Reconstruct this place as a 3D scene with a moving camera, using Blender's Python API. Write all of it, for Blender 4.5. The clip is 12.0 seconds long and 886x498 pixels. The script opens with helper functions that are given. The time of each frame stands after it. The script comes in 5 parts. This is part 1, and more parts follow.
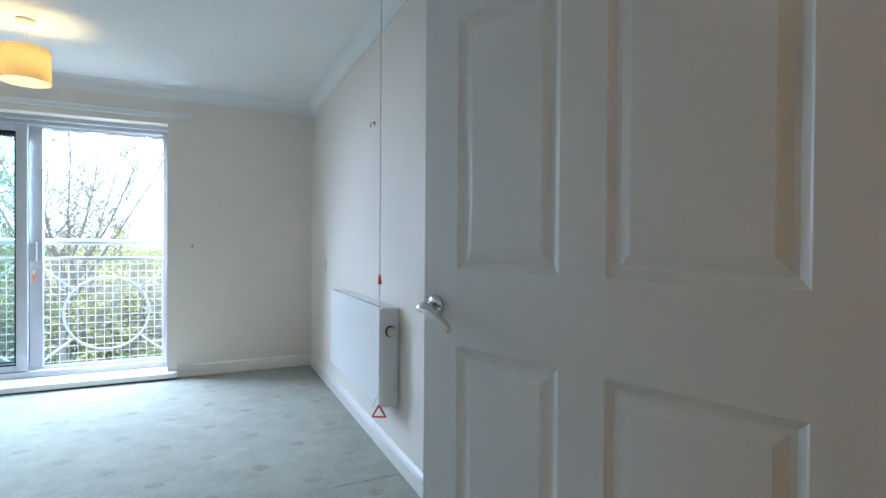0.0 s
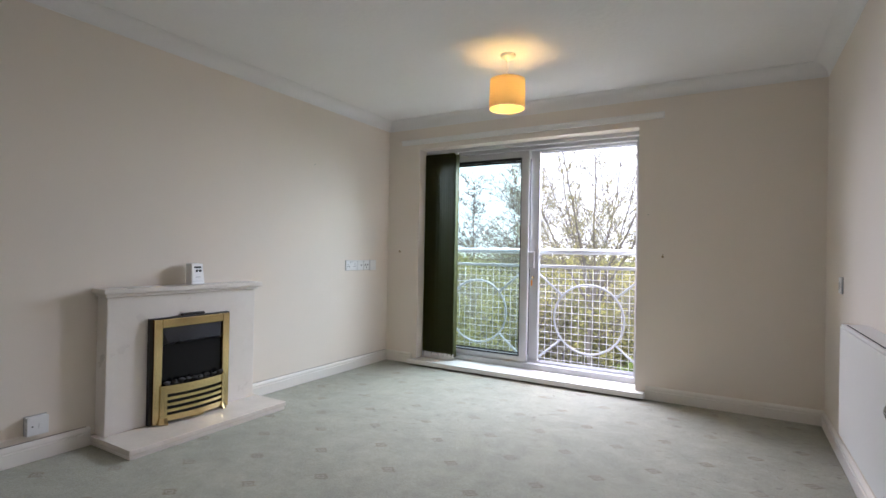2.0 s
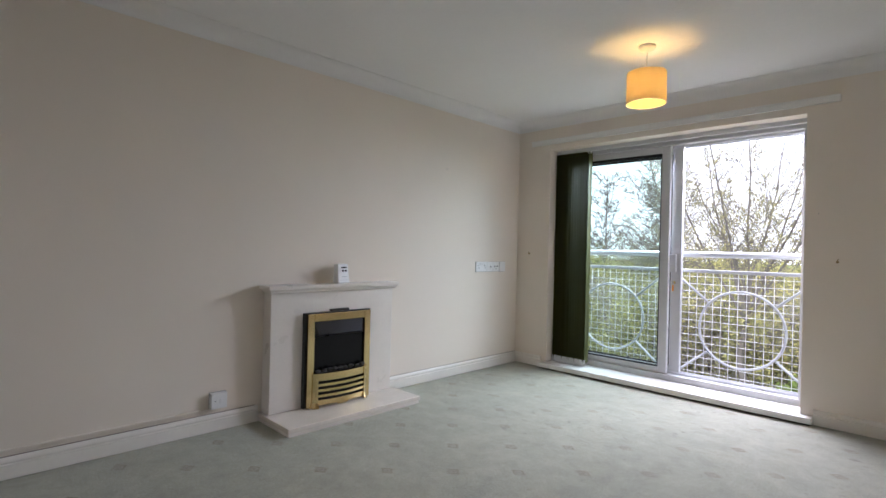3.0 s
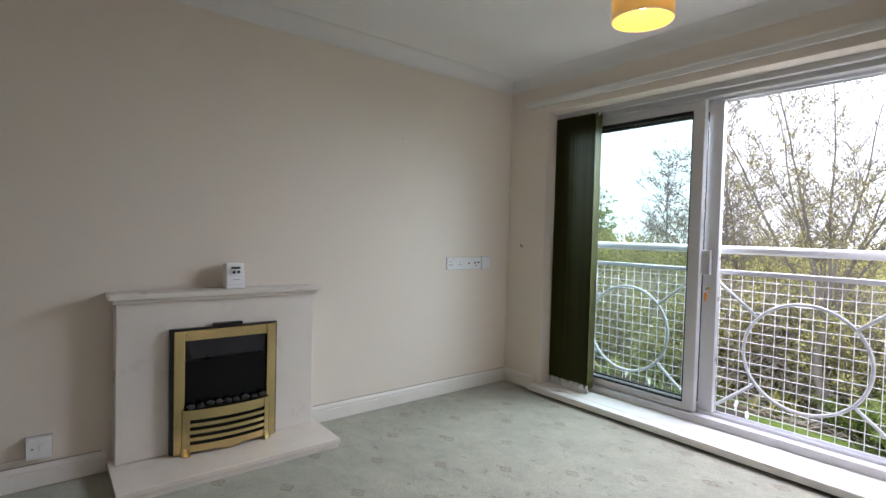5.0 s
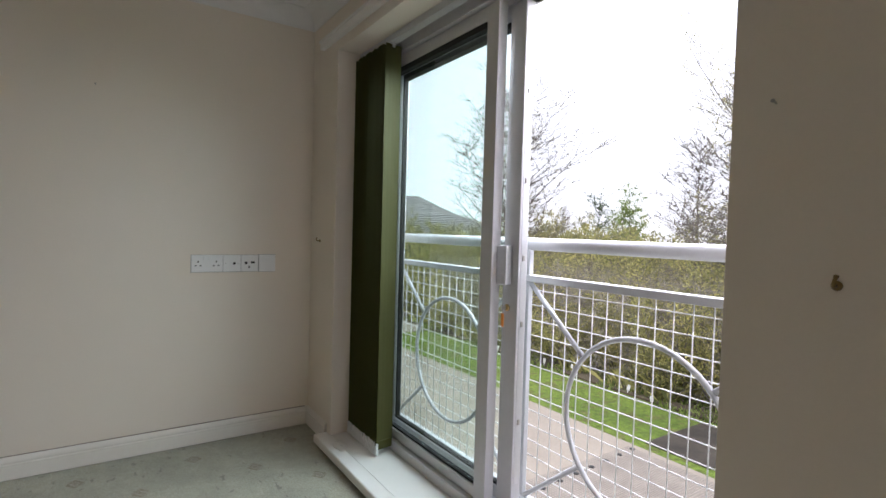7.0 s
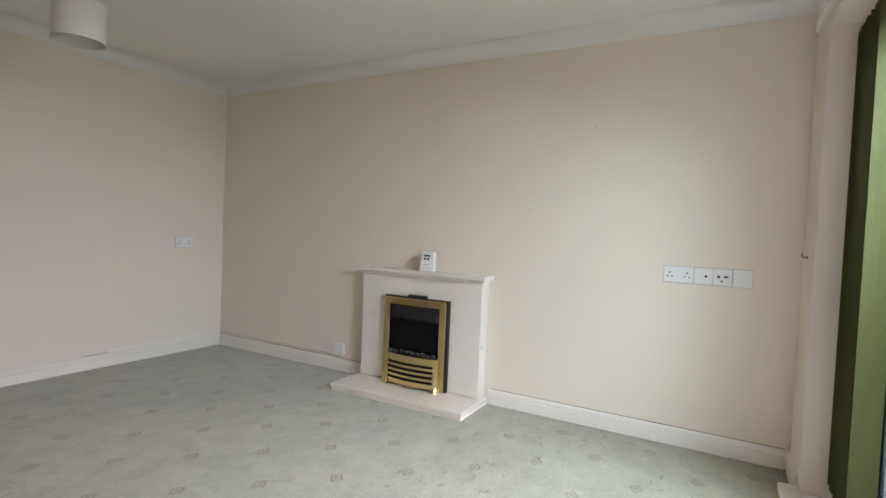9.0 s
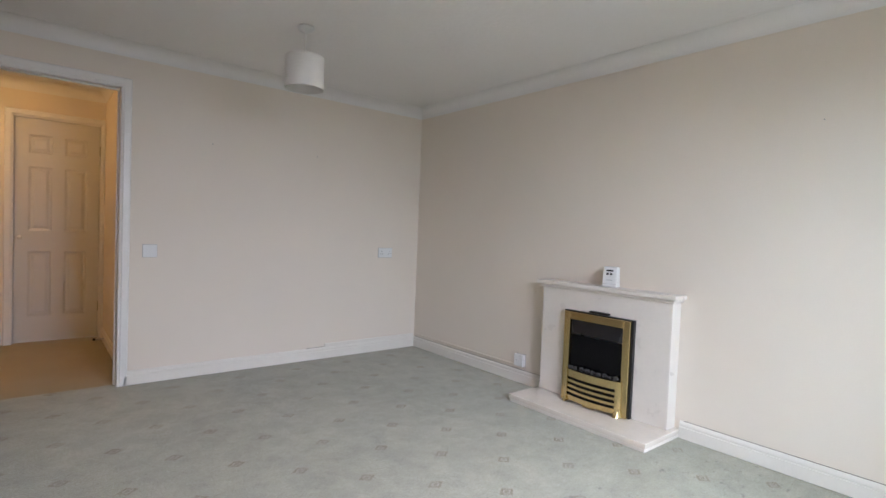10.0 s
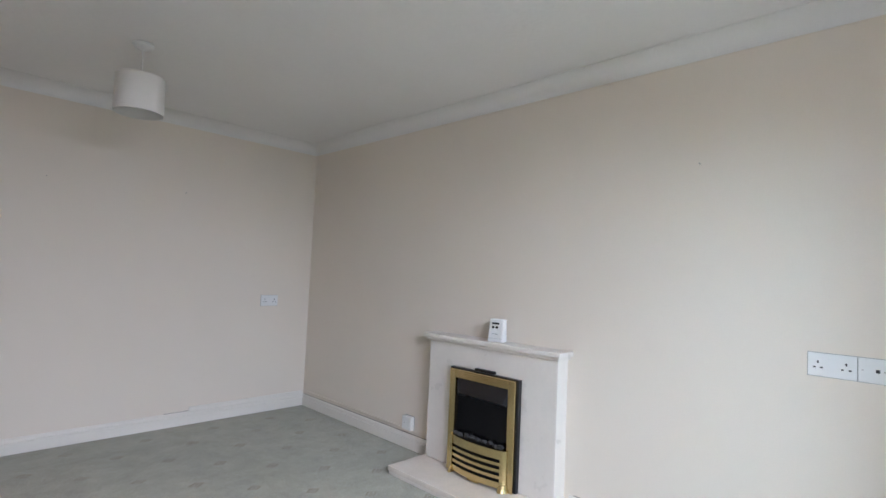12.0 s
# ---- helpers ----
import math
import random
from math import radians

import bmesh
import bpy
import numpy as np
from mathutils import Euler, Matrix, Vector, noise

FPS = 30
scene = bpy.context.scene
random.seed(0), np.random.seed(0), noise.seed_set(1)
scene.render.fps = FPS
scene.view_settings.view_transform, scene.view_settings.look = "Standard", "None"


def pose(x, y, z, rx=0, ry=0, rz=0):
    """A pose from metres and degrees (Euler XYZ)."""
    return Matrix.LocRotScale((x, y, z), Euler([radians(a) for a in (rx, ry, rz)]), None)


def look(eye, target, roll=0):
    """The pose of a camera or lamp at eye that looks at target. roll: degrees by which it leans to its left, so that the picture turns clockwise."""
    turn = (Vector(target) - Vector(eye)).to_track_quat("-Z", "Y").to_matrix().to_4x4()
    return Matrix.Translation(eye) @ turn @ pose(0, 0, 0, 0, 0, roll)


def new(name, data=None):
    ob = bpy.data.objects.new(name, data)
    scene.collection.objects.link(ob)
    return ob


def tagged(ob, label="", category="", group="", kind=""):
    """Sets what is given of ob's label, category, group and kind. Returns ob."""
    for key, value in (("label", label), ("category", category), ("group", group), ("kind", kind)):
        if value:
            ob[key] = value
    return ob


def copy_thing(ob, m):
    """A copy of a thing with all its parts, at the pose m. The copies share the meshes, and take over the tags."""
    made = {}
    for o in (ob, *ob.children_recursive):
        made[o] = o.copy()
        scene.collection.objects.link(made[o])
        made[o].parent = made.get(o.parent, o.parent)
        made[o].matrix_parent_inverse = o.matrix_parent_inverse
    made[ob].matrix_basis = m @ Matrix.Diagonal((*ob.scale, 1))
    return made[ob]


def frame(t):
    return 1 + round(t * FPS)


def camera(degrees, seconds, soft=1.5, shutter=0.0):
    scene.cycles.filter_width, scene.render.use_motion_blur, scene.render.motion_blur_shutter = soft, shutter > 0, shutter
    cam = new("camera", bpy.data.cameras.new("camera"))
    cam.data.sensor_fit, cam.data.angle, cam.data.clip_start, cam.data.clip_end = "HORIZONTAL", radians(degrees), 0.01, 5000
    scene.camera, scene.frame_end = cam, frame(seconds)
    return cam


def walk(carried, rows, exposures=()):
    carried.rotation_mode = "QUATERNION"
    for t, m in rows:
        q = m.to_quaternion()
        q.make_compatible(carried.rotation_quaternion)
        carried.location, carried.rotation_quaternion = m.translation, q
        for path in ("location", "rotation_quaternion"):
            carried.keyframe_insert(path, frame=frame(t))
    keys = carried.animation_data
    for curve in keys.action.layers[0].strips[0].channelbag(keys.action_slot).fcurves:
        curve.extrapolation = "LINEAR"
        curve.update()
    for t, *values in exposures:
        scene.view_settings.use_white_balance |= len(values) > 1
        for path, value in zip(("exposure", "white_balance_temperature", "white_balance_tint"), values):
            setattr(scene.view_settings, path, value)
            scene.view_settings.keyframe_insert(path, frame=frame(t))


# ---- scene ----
cam = camera(82.8, 12.0)
PATH = [
    (0, (2.593, -0.292, 1.082), (3.44, 1.52, 1.063), 0.4),
    (0.5, (2.801, 0.019, 1.069), (3.45, 1.911, 1.071), 0.5),
    (1, (2.881, 0.208, 1.059), (2.838, 2.207, 1.073), 0.5),
    (1.5, (2.907, 0.279, 1.066), (2.304, 2.186, 1.076), 0.9),
    (2, (2.937, 0.283, 1.053), (1.929, 2.01, 1.066), 1.1),
    (2.5, (2.938, 0.255, 1.062), (1.696, 1.823, 1.07), 1.3),
    (3, (2.937, 0.257, 1.071), (1.529, 1.677, 1.072), 1.4),
    (5, (2.734, 1.418, 1.138), (1.172, 2.665, 1.073), 1.5),
    (5.5, (2.707, 1.914, 1.138), (1.176, 3.199, 1.075), 1.7),
    (6, (2.746, 2.415, 1.132), (1.223, 3.709, 1.061), 1.8),
    (6.5, (2.77, 2.888, 1.127), (1.243, 4.178, 1.055), 1.7),
    (8.5, (2.914, 3.892, 1.092), (0.999, 3.317, 1.036), 2.6),
    (9, (2.967, 3.908, 1.092), (1.22, 2.936, 1.026), 2.5),
    (9.5, (2.939, 3.936, 1.13), (1.4, 2.662, 1.042), 2.3),
    (10, (2.911, 3.976, 1.134), (1.649, 2.426, 1.066), 2.3),
    (10.5, (2.93, 3.976, 1.135), (1.874, 2.278, 1.091), 2.2),
    (11, (2.841, 3.968, 1.136), (1.88, 2.214, 1.121), 2.3),
    (11.5, (2.605, 3.947, 1.169), (1.657, 2.187, 1.185), 2.4),
    (12, (2.37, 3.989, 1.198), (0.948, 2.586, 1.299), 2.5),
]
EXPOSURES = [(0.0, 0.88, 4620, 9), (0.5, 0.36, 5370, 17), (1.0, 0.36, 5600, 20), (2.0, 0.28, 5660, 21), (3.0, 0.18, 5660, 21), (5.0, -0.06, 5800, 20), (5.5, -0.32, 5860, 20), (6.0, -0.53, 5920, 21), (6.5, -0.74, 6000, 20), (8.5, 0.28, 6060, 18), (9.0, 0.48, 5930, 20), (9.5, 0.50, 5760, 22), (10.0, 0.60, 5700, 22), (10.5, 0.71, 5680, 22), (11.0, 0.79, 5640, 22), (11.5, 0.79, 5620, 22), (12.0, 0.54, 5500, 21)]
walk(cam, [(t, look(eye, target, roll)) for t, eye, target, roll in PATH], exposures=EXPOSURES)

# ---- world, sun, large lights ----
world = bpy.data.worlds.new("overcast_sky")
scene.world = world
world.use_nodes = True
wn = world.node_tree
sky = wn.nodes.new("ShaderNodeTexSky")
sky.sky_type, sky.sun_disc = "NISHITA", False
sky.sun_elevation, sky.sun_rotation = radians(48), radians(60)
sky.air_density, sky.dust_density, sky.ozone_density = 1.0, 1.0, 1.0
cloud = wn.nodes.new("ShaderNodeMix")
cloud.data_type = "RGBA"
cloud.inputs[0].default_value = 0.85
cloud.inputs[7].default_value = (22.0, 22.2, 22.5, 1)
wn.links.new(sky.outputs[0], cloud.inputs[6])
wn.links.new(cloud.outputs[2], wn.nodes["Background"].inputs[0])
wn.nodes["Background"].inputs[1].default_value = 0.13


def lamp(name, kind, energy, colour, m, **settings):
    data = bpy.data.lights.new(name, kind)
    data.energy, data.color = energy, colour
    if "size" in settings:
        data.shape, data.size, data.size_y, data.spread = "RECTANGLE", settings["size"], settings["size_y"], radians(178)
    if "radius" in settings:
        data.shadow_soft_size = settings["radius"]
    if "angle" in settings:
        data.angle = radians(settings["angle"])
    ob = new(name, data)
    ob.matrix_world = m
    return ob


lamp("sun", "SUN", 5.0, (1.0, 0.97, 0.92), look((0, 0, 30), (-8, 12, 0)), angle=25)
lamp("window_skylight", "AREA", 265.0, (1.0, 0.98, 0.995), pose(1.33, 5.10, 2.22, -38, 0, 0), size=2.3, size_y=1.55)
lamp("pendant_bulb_light", "POINT", 12.0, (1.0, 0.62, 0.15), pose(1.685, 3.19, 2.045), radius=0.035)
lamp("hall_light", "POINT", 10.5, (1.0, 0.555, 0.145), pose(3.72, -1.05, 2.24), radius=0.04)

# ---- materials ----


def nodes_of(name):
    m = bpy.data.materials.new(name)
    m.use_nodes = True
    t = m.node_tree
    return m, t, t.nodes["Principled BSDF"]


def noise_node(t, scale, detail=3.0, rough=0.55, coord="Object", stretch=(1, 1, 1)):
    tc = t.nodes.new("ShaderNodeTexCoord")
    mp = t.nodes.new("ShaderNodeMapping")
    mp.inputs["Scale"].default_value = stretch
    n = t.nodes.new("ShaderNodeTexNoise")
    n.inputs["Scale"].default_value, n.inputs["Detail"].default_value, n.inputs["Roughness"].default_value = scale, detail, rough
    t.links.new(tc.outputs[coord], mp.inputs[0])
    t.links.new(mp.outputs[0], n.inputs["Vector"])
    return n.outputs["Fac"]


def ramp(t, fac, stops):
    r = t.nodes.new("ShaderNodeValToRGB")
    e = r.color_ramp.elements
    e[0].position, e[0].color = stops[0][0], (*stops[0][1], 1)
    e[1].position, e[1].color = stops[-1][0], (*stops[-1][1], 1)
    for p, c in stops[1:-1]:
        e.new(p).color = (*c, 1)
    t.links.new(fac, r.inputs[0])
    return r.outputs[0]


def mix_colour(t, fac, a, b, mode="MIX"):
    m = t.nodes.new("ShaderNodeMix")
    m.data_type, m.blend_type = "RGBA", mode
    for socket, v in ((m.inputs[0], fac), (m.inputs[6], a), (m.inputs[7], b)):
        if isinstance(v, (int, float)):
            socket.default_value = v
        elif isinstance(v, tuple):
            socket.default_value = (*v, 1)
        else:
            t.links.new(v, socket)
    return m.outputs[2]


def math_node(t, op, a, b=0.0):
    m = t.nodes.new("ShaderNodeMath")
    m.operation = op
    for socket, v in zip(m.inputs, (a, b)):
        if isinstance(v, (int, float)):
            socket.default_value = v
        else:
            t.links.new(v, socket)
    return m.outputs[0]


def bump(t, p, height, strength, distance=0.002):
    b = t.nodes.new("ShaderNodeBump")
    b.inputs["Strength"].default_value, b.inputs["Distance"].default_value = strength, distance
    t.links.new(height, b.inputs["Height"])
    t.links.new(b.outputs[0], p.inputs["Normal"])


def surface(name, colour, rough, vary=0.05, fine=60.0, coarse=1.6, relief=0.15, metal=0.0, spread=0.08, stretch=(1, 1, 1), distance=0.002):
    """A painted or solid surface: colour varied at two scales, uneven gloss and fine relief."""
    m, t, p = nodes_of(name)
    a, b = noise_node(t, coarse, 4), noise_node(t, fine, 3, stretch=stretch)
    lo, hi = tuple(c * (1 - vary) for c in colour), tuple(min(1, c * (1 + vary)) for c in colour)
    big = ramp(t, a, [(0.3, lo), (0.7, hi)])
    small = ramp(t, b, [(0.25, (1 - vary,) * 3), (0.75, (1.0,) * 3)])
    t.links.new(mix_colour(t, 1.0, big, small, "MULTIPLY"), p.inputs["Base Color"])
    r = t.nodes.new("ShaderNodeMapRange")
    r.inputs["To Min"].default_value, r.inputs["To Max"].default_value = max(0.02, rough - spread), min(1, rough + spread)
    t.links.new(a, r.inputs["Value"])
    t.links.new(r.outputs[0], p.inputs["Roughness"])
    p.inputs["Metallic"].default_value = metal
    bump(t, p, b, relief, distance)
    return m


M_WALL = surface("cream_wall_paint", (0.782, 0.708, 0.618), 0.75, 0.022, 140, 0.9, 0.14)
M_CEIL = surface("white_ceiling_paint", (0.83, 0.815, 0.80), 0.85, 0.02, 34, 1.1, 0.45, distance=0.004)
M_COVE = surface("white_coving_plaster", (0.80, 0.787, 0.77), 0.75, 0.02, 60, 1.4, 0.1)
M_GLOSS = surface("white_gloss_paint", (0.80, 0.785, 0.755), 0.38, 0.025, 45, 1.3, 0.05)
M_SKIRT = surface("cream_white_gloss_paint", (0.80, 0.765, 0.705), 0.42, 0.03, 45, 1.3, 0.05)
M_DOOR = surface("white_door_paint", (0.67, 0.66, 0.63), 0.42, 0.012, 220, 2.0, 0.05, stretch=(1, 1, 0.08))
M_UPVC = surface("white_upvc", (0.80, 0.81, 0.82), 0.3, 0.03, 30, 2.0, 0.03)
M_ALU = surface("white_aluminium", (0.58, 0.58, 0.59), 0.38, 0.05, 50, 2.0, 0.04)
M_GREYMETAL = surface("brushed_grey_metal", (0.62, 0.62, 0.64), 0.35, 0.06, 80, 3.0, 0.06, metal=0.7)
M_CHROME = surface("satin_chrome", (0.72, 0.71, 0.69), 0.14, 0.04, 60, 5.0, 0.02, metal=1.0, spread=0.05)
M_HINGE = surface("dull_steel", (0.42, 0.40, 0.37), 0.4, 0.1, 60, 5.0, 0.05, metal=0.9)
M_PLATE = surface("white_plastic", (0.80, 0.80, 0.79), 0.3, 0.02, 40, 4.0, 0.02)
# Dark brown that paints the shadow gap under the threshold board.
M_SILL_SHADE = surface("sill_gap_shade", (0.085, 0.062, 0.045), 0.7, 0.2, 60, 3.0, 0.2, stretch=(0.1, 1, 1))
# Grey that paints the shadow line round the wall plates.
M_PLATE_SHADE = surface("plate_edge_shade", (0.42, 0.41, 0.40), 0.6, 0.05, 40, 4.0, 0.02)
M_CREAMPL = surface("cream_plastic", (0.74, 0.70, 0.58), 0.35, 0.03, 40, 4.0, 0.02)
M_BLACK = surface("black_enamel", (0.012, 0.012, 0.013), 0.35, 0.2, 60, 4.0, 0.05)
M_BLACKMATT = surface("matt_black", (0.010, 0.010, 0.011), 0.8, 0.2, 80, 4.0, 0.1)
M_HOLE = surface("dark_slot", (0.02, 0.02, 0.02), 0.6, 0.1, 40, 4.0, 0.0)
M_BRASS = surface("brushed_brass", (0.70, 0.55, 0.27), 0.19, 0.08, 160, 3.0, 0.06, metal=1.0, stretch=(1, 8, 1))
M_OLDBRASS = surface("tarnished_brass", (0.30, 0.21, 0.09), 0.35, 0.15, 120, 8.0, 0.05, metal=0.9)
M_MARBLE = surface("cream_marble_resin", (0.765, 0.715, 0.655), 0.30, 0.03, 55, 7.0, 0.03)
M_HEARTH = surface("polished_cream_marble", (0.76, 0.695, 0.62), 0.14, 0.05, 55, 7.0, 0.02)
M_COAL = surface("grey_coal", (0.055, 0.053, 0.052), 0.9, 0.4, 40, 12.0, 0.6)
M_SHADE_OFF = surface("white_fabric_shade", (0.78, 0.76, 0.72), 0.9, 0.04, 300, 4.0, 0.3)
M_RED = surface("red_plastic", (0.72, 0.075, 0.04), 0.4, 0.05, 40, 4.0, 0.02)
M_ORANGE = surface("orange_plastic", (0.85, 0.30, 0.03), 0.4, 0.05, 40, 4.0, 0.02)
M_CORD = surface("pale_cord", (0.62, 0.50, 0.45), 0.8, 0.05, 200, 9.0, 0.2)
M_MAT = surface("black_coir_mat", (0.012, 0.012, 0.013), 0.95, 0.3, 500, 5.0, 0.8)
M_BRICK = surface("red_brick_wall", (0.30, 0.15, 0.10), 0.85, 0.2, 30, 1.5, 0.5)
M_ROOF = surface("grey_roof_tile", (0.26, 0.255, 0.25), 0.8, 0.15, 12, 0.7, 0.4)
M_CONCRETE = surface("pale_concrete", (0.33, 0.29, 0.235), 0.9, 0.16, 18, 0.6, 0.5, distance=0.01)
M_STEEL = surface("galvanised_white_rail", (0.52, 0.53, 0.545), 0.4, 0.05, 60, 3.0, 0.05)
M_MESH = surface("white_coated_wire", (0.78, 0.78, 0.77), 0.45, 0.05, 60, 3.0, 0.05)
M_BARK = surface("grey_brown_bark", (0.20, 0.18, 0.155), 0.9, 0.25, 14, 2.0, 0.7, distance=0.01)
M_TWIG = surface("dry_twig", (0.36, 0.33, 0.27), 0.9, 0.25, 14, 2.0, 0.4, distance=0.01)
M_DARKSOIL = surface("damp_dark_soil", (0.055, 0.047, 0.036), 0.95, 0.35, 14, 2.0, 0.9, distance=0.02)
# Brown-grey for open gaps, their shade put into the colour.
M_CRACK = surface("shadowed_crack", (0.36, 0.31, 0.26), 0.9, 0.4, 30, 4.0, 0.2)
M_SOIL = surface("dark_soil", (0.10, 0.082, 0.05), 0.95, 0.3, 12, 1.0, 0.8, distance=0.02)


def hall_carpet_material():
    """Plain warm beige pile, trodden in patches."""
    m, t, p = nodes_of("beige_hall_carpet")
    col = ramp(t, noise_node(t, 1.4, 4), [(0.3, (0.40, 0.335, 0.225)), (0.7, (0.46, 0.39, 0.265))])
    col = mix_colour(t, 1.0, col, ramp(t, noise_node(t, 380, 2), [(0.3, (0.78,) * 3), (0.7, (1.0,) * 3)]), "MULTIPLY")
    t.links.new(col, p.inputs["Base Color"])
    p.inputs["Roughness"].default_value = 0.95
    bump(t, p, noise_node(t, 300, 3), 0.5, 0.004)
    return m


def carpet_material():
    """Sage cut-pile carpet with a small woven lozenge on a half-drop lattice."""
    m, t, p = nodes_of("sage_green_carpet")
    tc = t.nodes.new("ShaderNodeTexCoord")
    xyz = t.nodes.new("ShaderNodeSeparateXYZ")
    t.links.new(tc.outputs["Object"], xyz.inputs[0])
    wob = noise_node(t, 170, 2)
    jog = math_node(t, "MULTIPLY", math_node(t, "SUBTRACT", wob, 0.5), 0.034)

    def cell(v, origin, pitch):
        return math_node(t, "SUBTRACT", math_node(t, "FLOORED_MODULO", math_node(t, "ADD", v, pitch / 2 - origin), pitch), pitch / 2)

    lozenge = None
    for ox, oy in ((1.503, 1.345), (1.283, 1.574)):
        u = math_node(t, "ABSOLUTE", math_node(t, "ADD", cell(xyz.outputs[0], ox, 0.439), jog))
        v = math_node(t, "ABSOLUTE", math_node(t, "ADD", cell(xyz.outputs[1], oy, 0.4576), jog))
        d = math_node(t, "ADD", math_node(t, "MULTIPLY", u, 0.8), v)
        edge = math_node(t, "LESS_THAN", math_node(t, "ABSOLUTE", math_node(t, "SUBTRACT", d, 0.027)), 0.0065)
        core = math_node(t, "LESS_THAN", d, 0.011)
        both = math_node(t, "MAXIMUM", edge, core)
        lozenge = both if lozenge is None else math_node(t, "MAXIMUM", lozenge, both)
    pile, tone, wear = noise_node(t, 420, 2), noise_node(t, 1.3, 4), noise_node(t, 26, 5, 0.7)
    base = ramp(t, tone, [(0.3, (0.434, 0.432, 0.334)), (0.7, (0.503, 0.500, 0.392))])
    base = mix_colour(t, 1.0, base, ramp(t, wear, [(0.3, (0.86,) * 3), (0.7, (1.0,) * 3)]), "MULTIPLY")
    base = mix_colour(t, 1.0, base, ramp(t, pile, [(0.3, (0.78,) * 3), (0.7, (1.0,) * 3)]), "MULTIPLY")
    fade = math_node(t, "MINIMUM", math_node(t, "MULTIPLY", lozenge, math_node(t, "MULTIPLY", wear, 1.45)), 1.0)
    base = mix_colour(t, 1.0, base, ramp(t, noise_node(t, 7, 5, 0.65), [(0.3, (0.80,) * 3), (0.7, (1.08,) * 3)]), "MULTIPLY")
    base = mix_colour(t, 1.0, base, ramp(t, noise_node(t, 110, 5, 0.8), [(0.32, (0.66,) * 3), (0.68, (1.14,) * 3)]), "MULTIPLY")
    fade = math_node(t, "MULTIPLY", fade, ramp(t, noise_node(t, 4.5, 3), [(0.32, (0.6,) * 3), (0.62, (1.1,) * 3)]))
    col = mix_colour(t, fade, base, (0.185, 0.148, 0.085))
    marks = math_node(t, "MULTIPLY", math_node(t, "GREATER_THAN", noise_node(t, 15, 3, 0.6, stretch=(1, 1.8, 1)), 0.64), math_node(t, "GREATER_THAN", noise_node(t, 1.1, 2), 0.46))
    marks = math_node(t, "MULTIPLY", marks, math_node(t, "GREATER_THAN", math_node(t, "ADD", xyz.outputs[1], noise_node(t, 2.0, 3)), 3.25))
    col = mix_colour(t, math_node(t, "MULTIPLY", marks, 0.7), col, (0.17, 0.16, 0.13))
    t.links.new(col, p.inputs["Base Color"])
    p.inputs["Roughness"].default_value = 0.95
    p.inputs["Sheen Weight"].default_value = 0.25
    bump(t, p, math_node(t, "ADD", pile, wear), 0.5, 0.004)
    return m


M_CARPET = carpet_material()
M_HALLCARPET = hall_carpet_material()


def glass_material(name, tint, gloss=0.02):
    m = bpy.data.materials.new(name)
    m.use_nodes = True
    t = m.node_tree
    t.nodes.clear()
    out, mix = t.nodes.new("ShaderNodeOutputMaterial"), t.nodes.new("ShaderNodeMixShader")
    clear, shine, fr = t.nodes.new("ShaderNodeBsdfTransparent"), t.nodes.new("ShaderNodeBsdfGlossy"), t.nodes.new("ShaderNodeLayerWeight")
    clear.inputs[0].default_value = (*tint, 1)
    shine.inputs["Roughness"].default_value = gloss
    fr.inputs[0].default_value = 0.5
    t.links.new(math_node(t, "ADD", math_node(t, "MULTIPLY", math_node(t, "POWER", fr.outputs["Facing"], 3.5), 0.75), 0.03), mix.inputs[0])
    t.links.new(clear.outputs[0], mix.inputs[1])
    t.links.new(shine.outputs[0], mix.inputs[2])
    t.links.new(mix.outputs[0], out.inputs[0])
    return m


M_GLASS = glass_material("green_tinted_glass", (0.918, 0.967, 0.950))
M_FIREGLASS = surface("smoked_black_glass", (0.004, 0.004, 0.005), 0.12, 0.1, 20, 3.0, 0.0, spread=0.03)
M_FIREGLASS.node_tree.nodes["Principled BSDF"].inputs["Specular IOR Level"].default_value = 0.18


def translucent(name, colour, share, vary=0.2, fine=40.0, random=True):
    m, t, p = nodes_of(name)
    n = noise_node(t, fine, 2)
    c = ramp(t, n, [(0.3, tuple(v * (1 - vary) for v in colour)), (0.7, tuple(v * (1 + vary) for v in colour))])
    if random:
        g = t.nodes.new("ShaderNodeNewGeometry")
        c = mix_colour(t, 1.0, c, ramp(t, g.outputs["Random Per Island"], [(0.0, (0.35, 0.4, 0.35)), (1.0, (1.6, 1.5, 1.3))]), "MULTIPLY")
    p.inputs["Roughness"].default_value = 0.7
    tr, mix = t.nodes.new("ShaderNodeBsdfTranslucent"), t.nodes.new("ShaderNodeMixShader")
    t.links.new(c, p.inputs["Base Color"])
    t.links.new(c, tr.inputs[0])
    mix.inputs[0].default_value = share
    t.links.new(p.outputs[0], mix.inputs[1])
    t.links.new(tr.outputs[0], mix.inputs[2])
    t.links.new(mix.outputs[0], t.nodes["Material Output"].inputs[0])
    return m


M_SHADE_LIT = translucent("cream_fabric_shade", (0.70, 0.51, 0.22), 0.20, 0.04, 300, False)
M_BLIND = translucent("olive_green_blind_fabric", (0.104, 0.104, 0.026), 0.36, 0.07, 300, False)
M_LEAF = translucent("spring_leaf", (0.52, 0.50, 0.22), 0.7)
M_SHRUB = translucent("shrub_leaf", (0.41, 0.41, 0.18), 0.6)
M_EVERGREEN = translucent("evergreen_leaf", (0.10, 0.145, 0.08), 0.5)
M_FRESH = translucent("fresh_green_leaf", (0.27, 0.36, 0.12), 0.7)


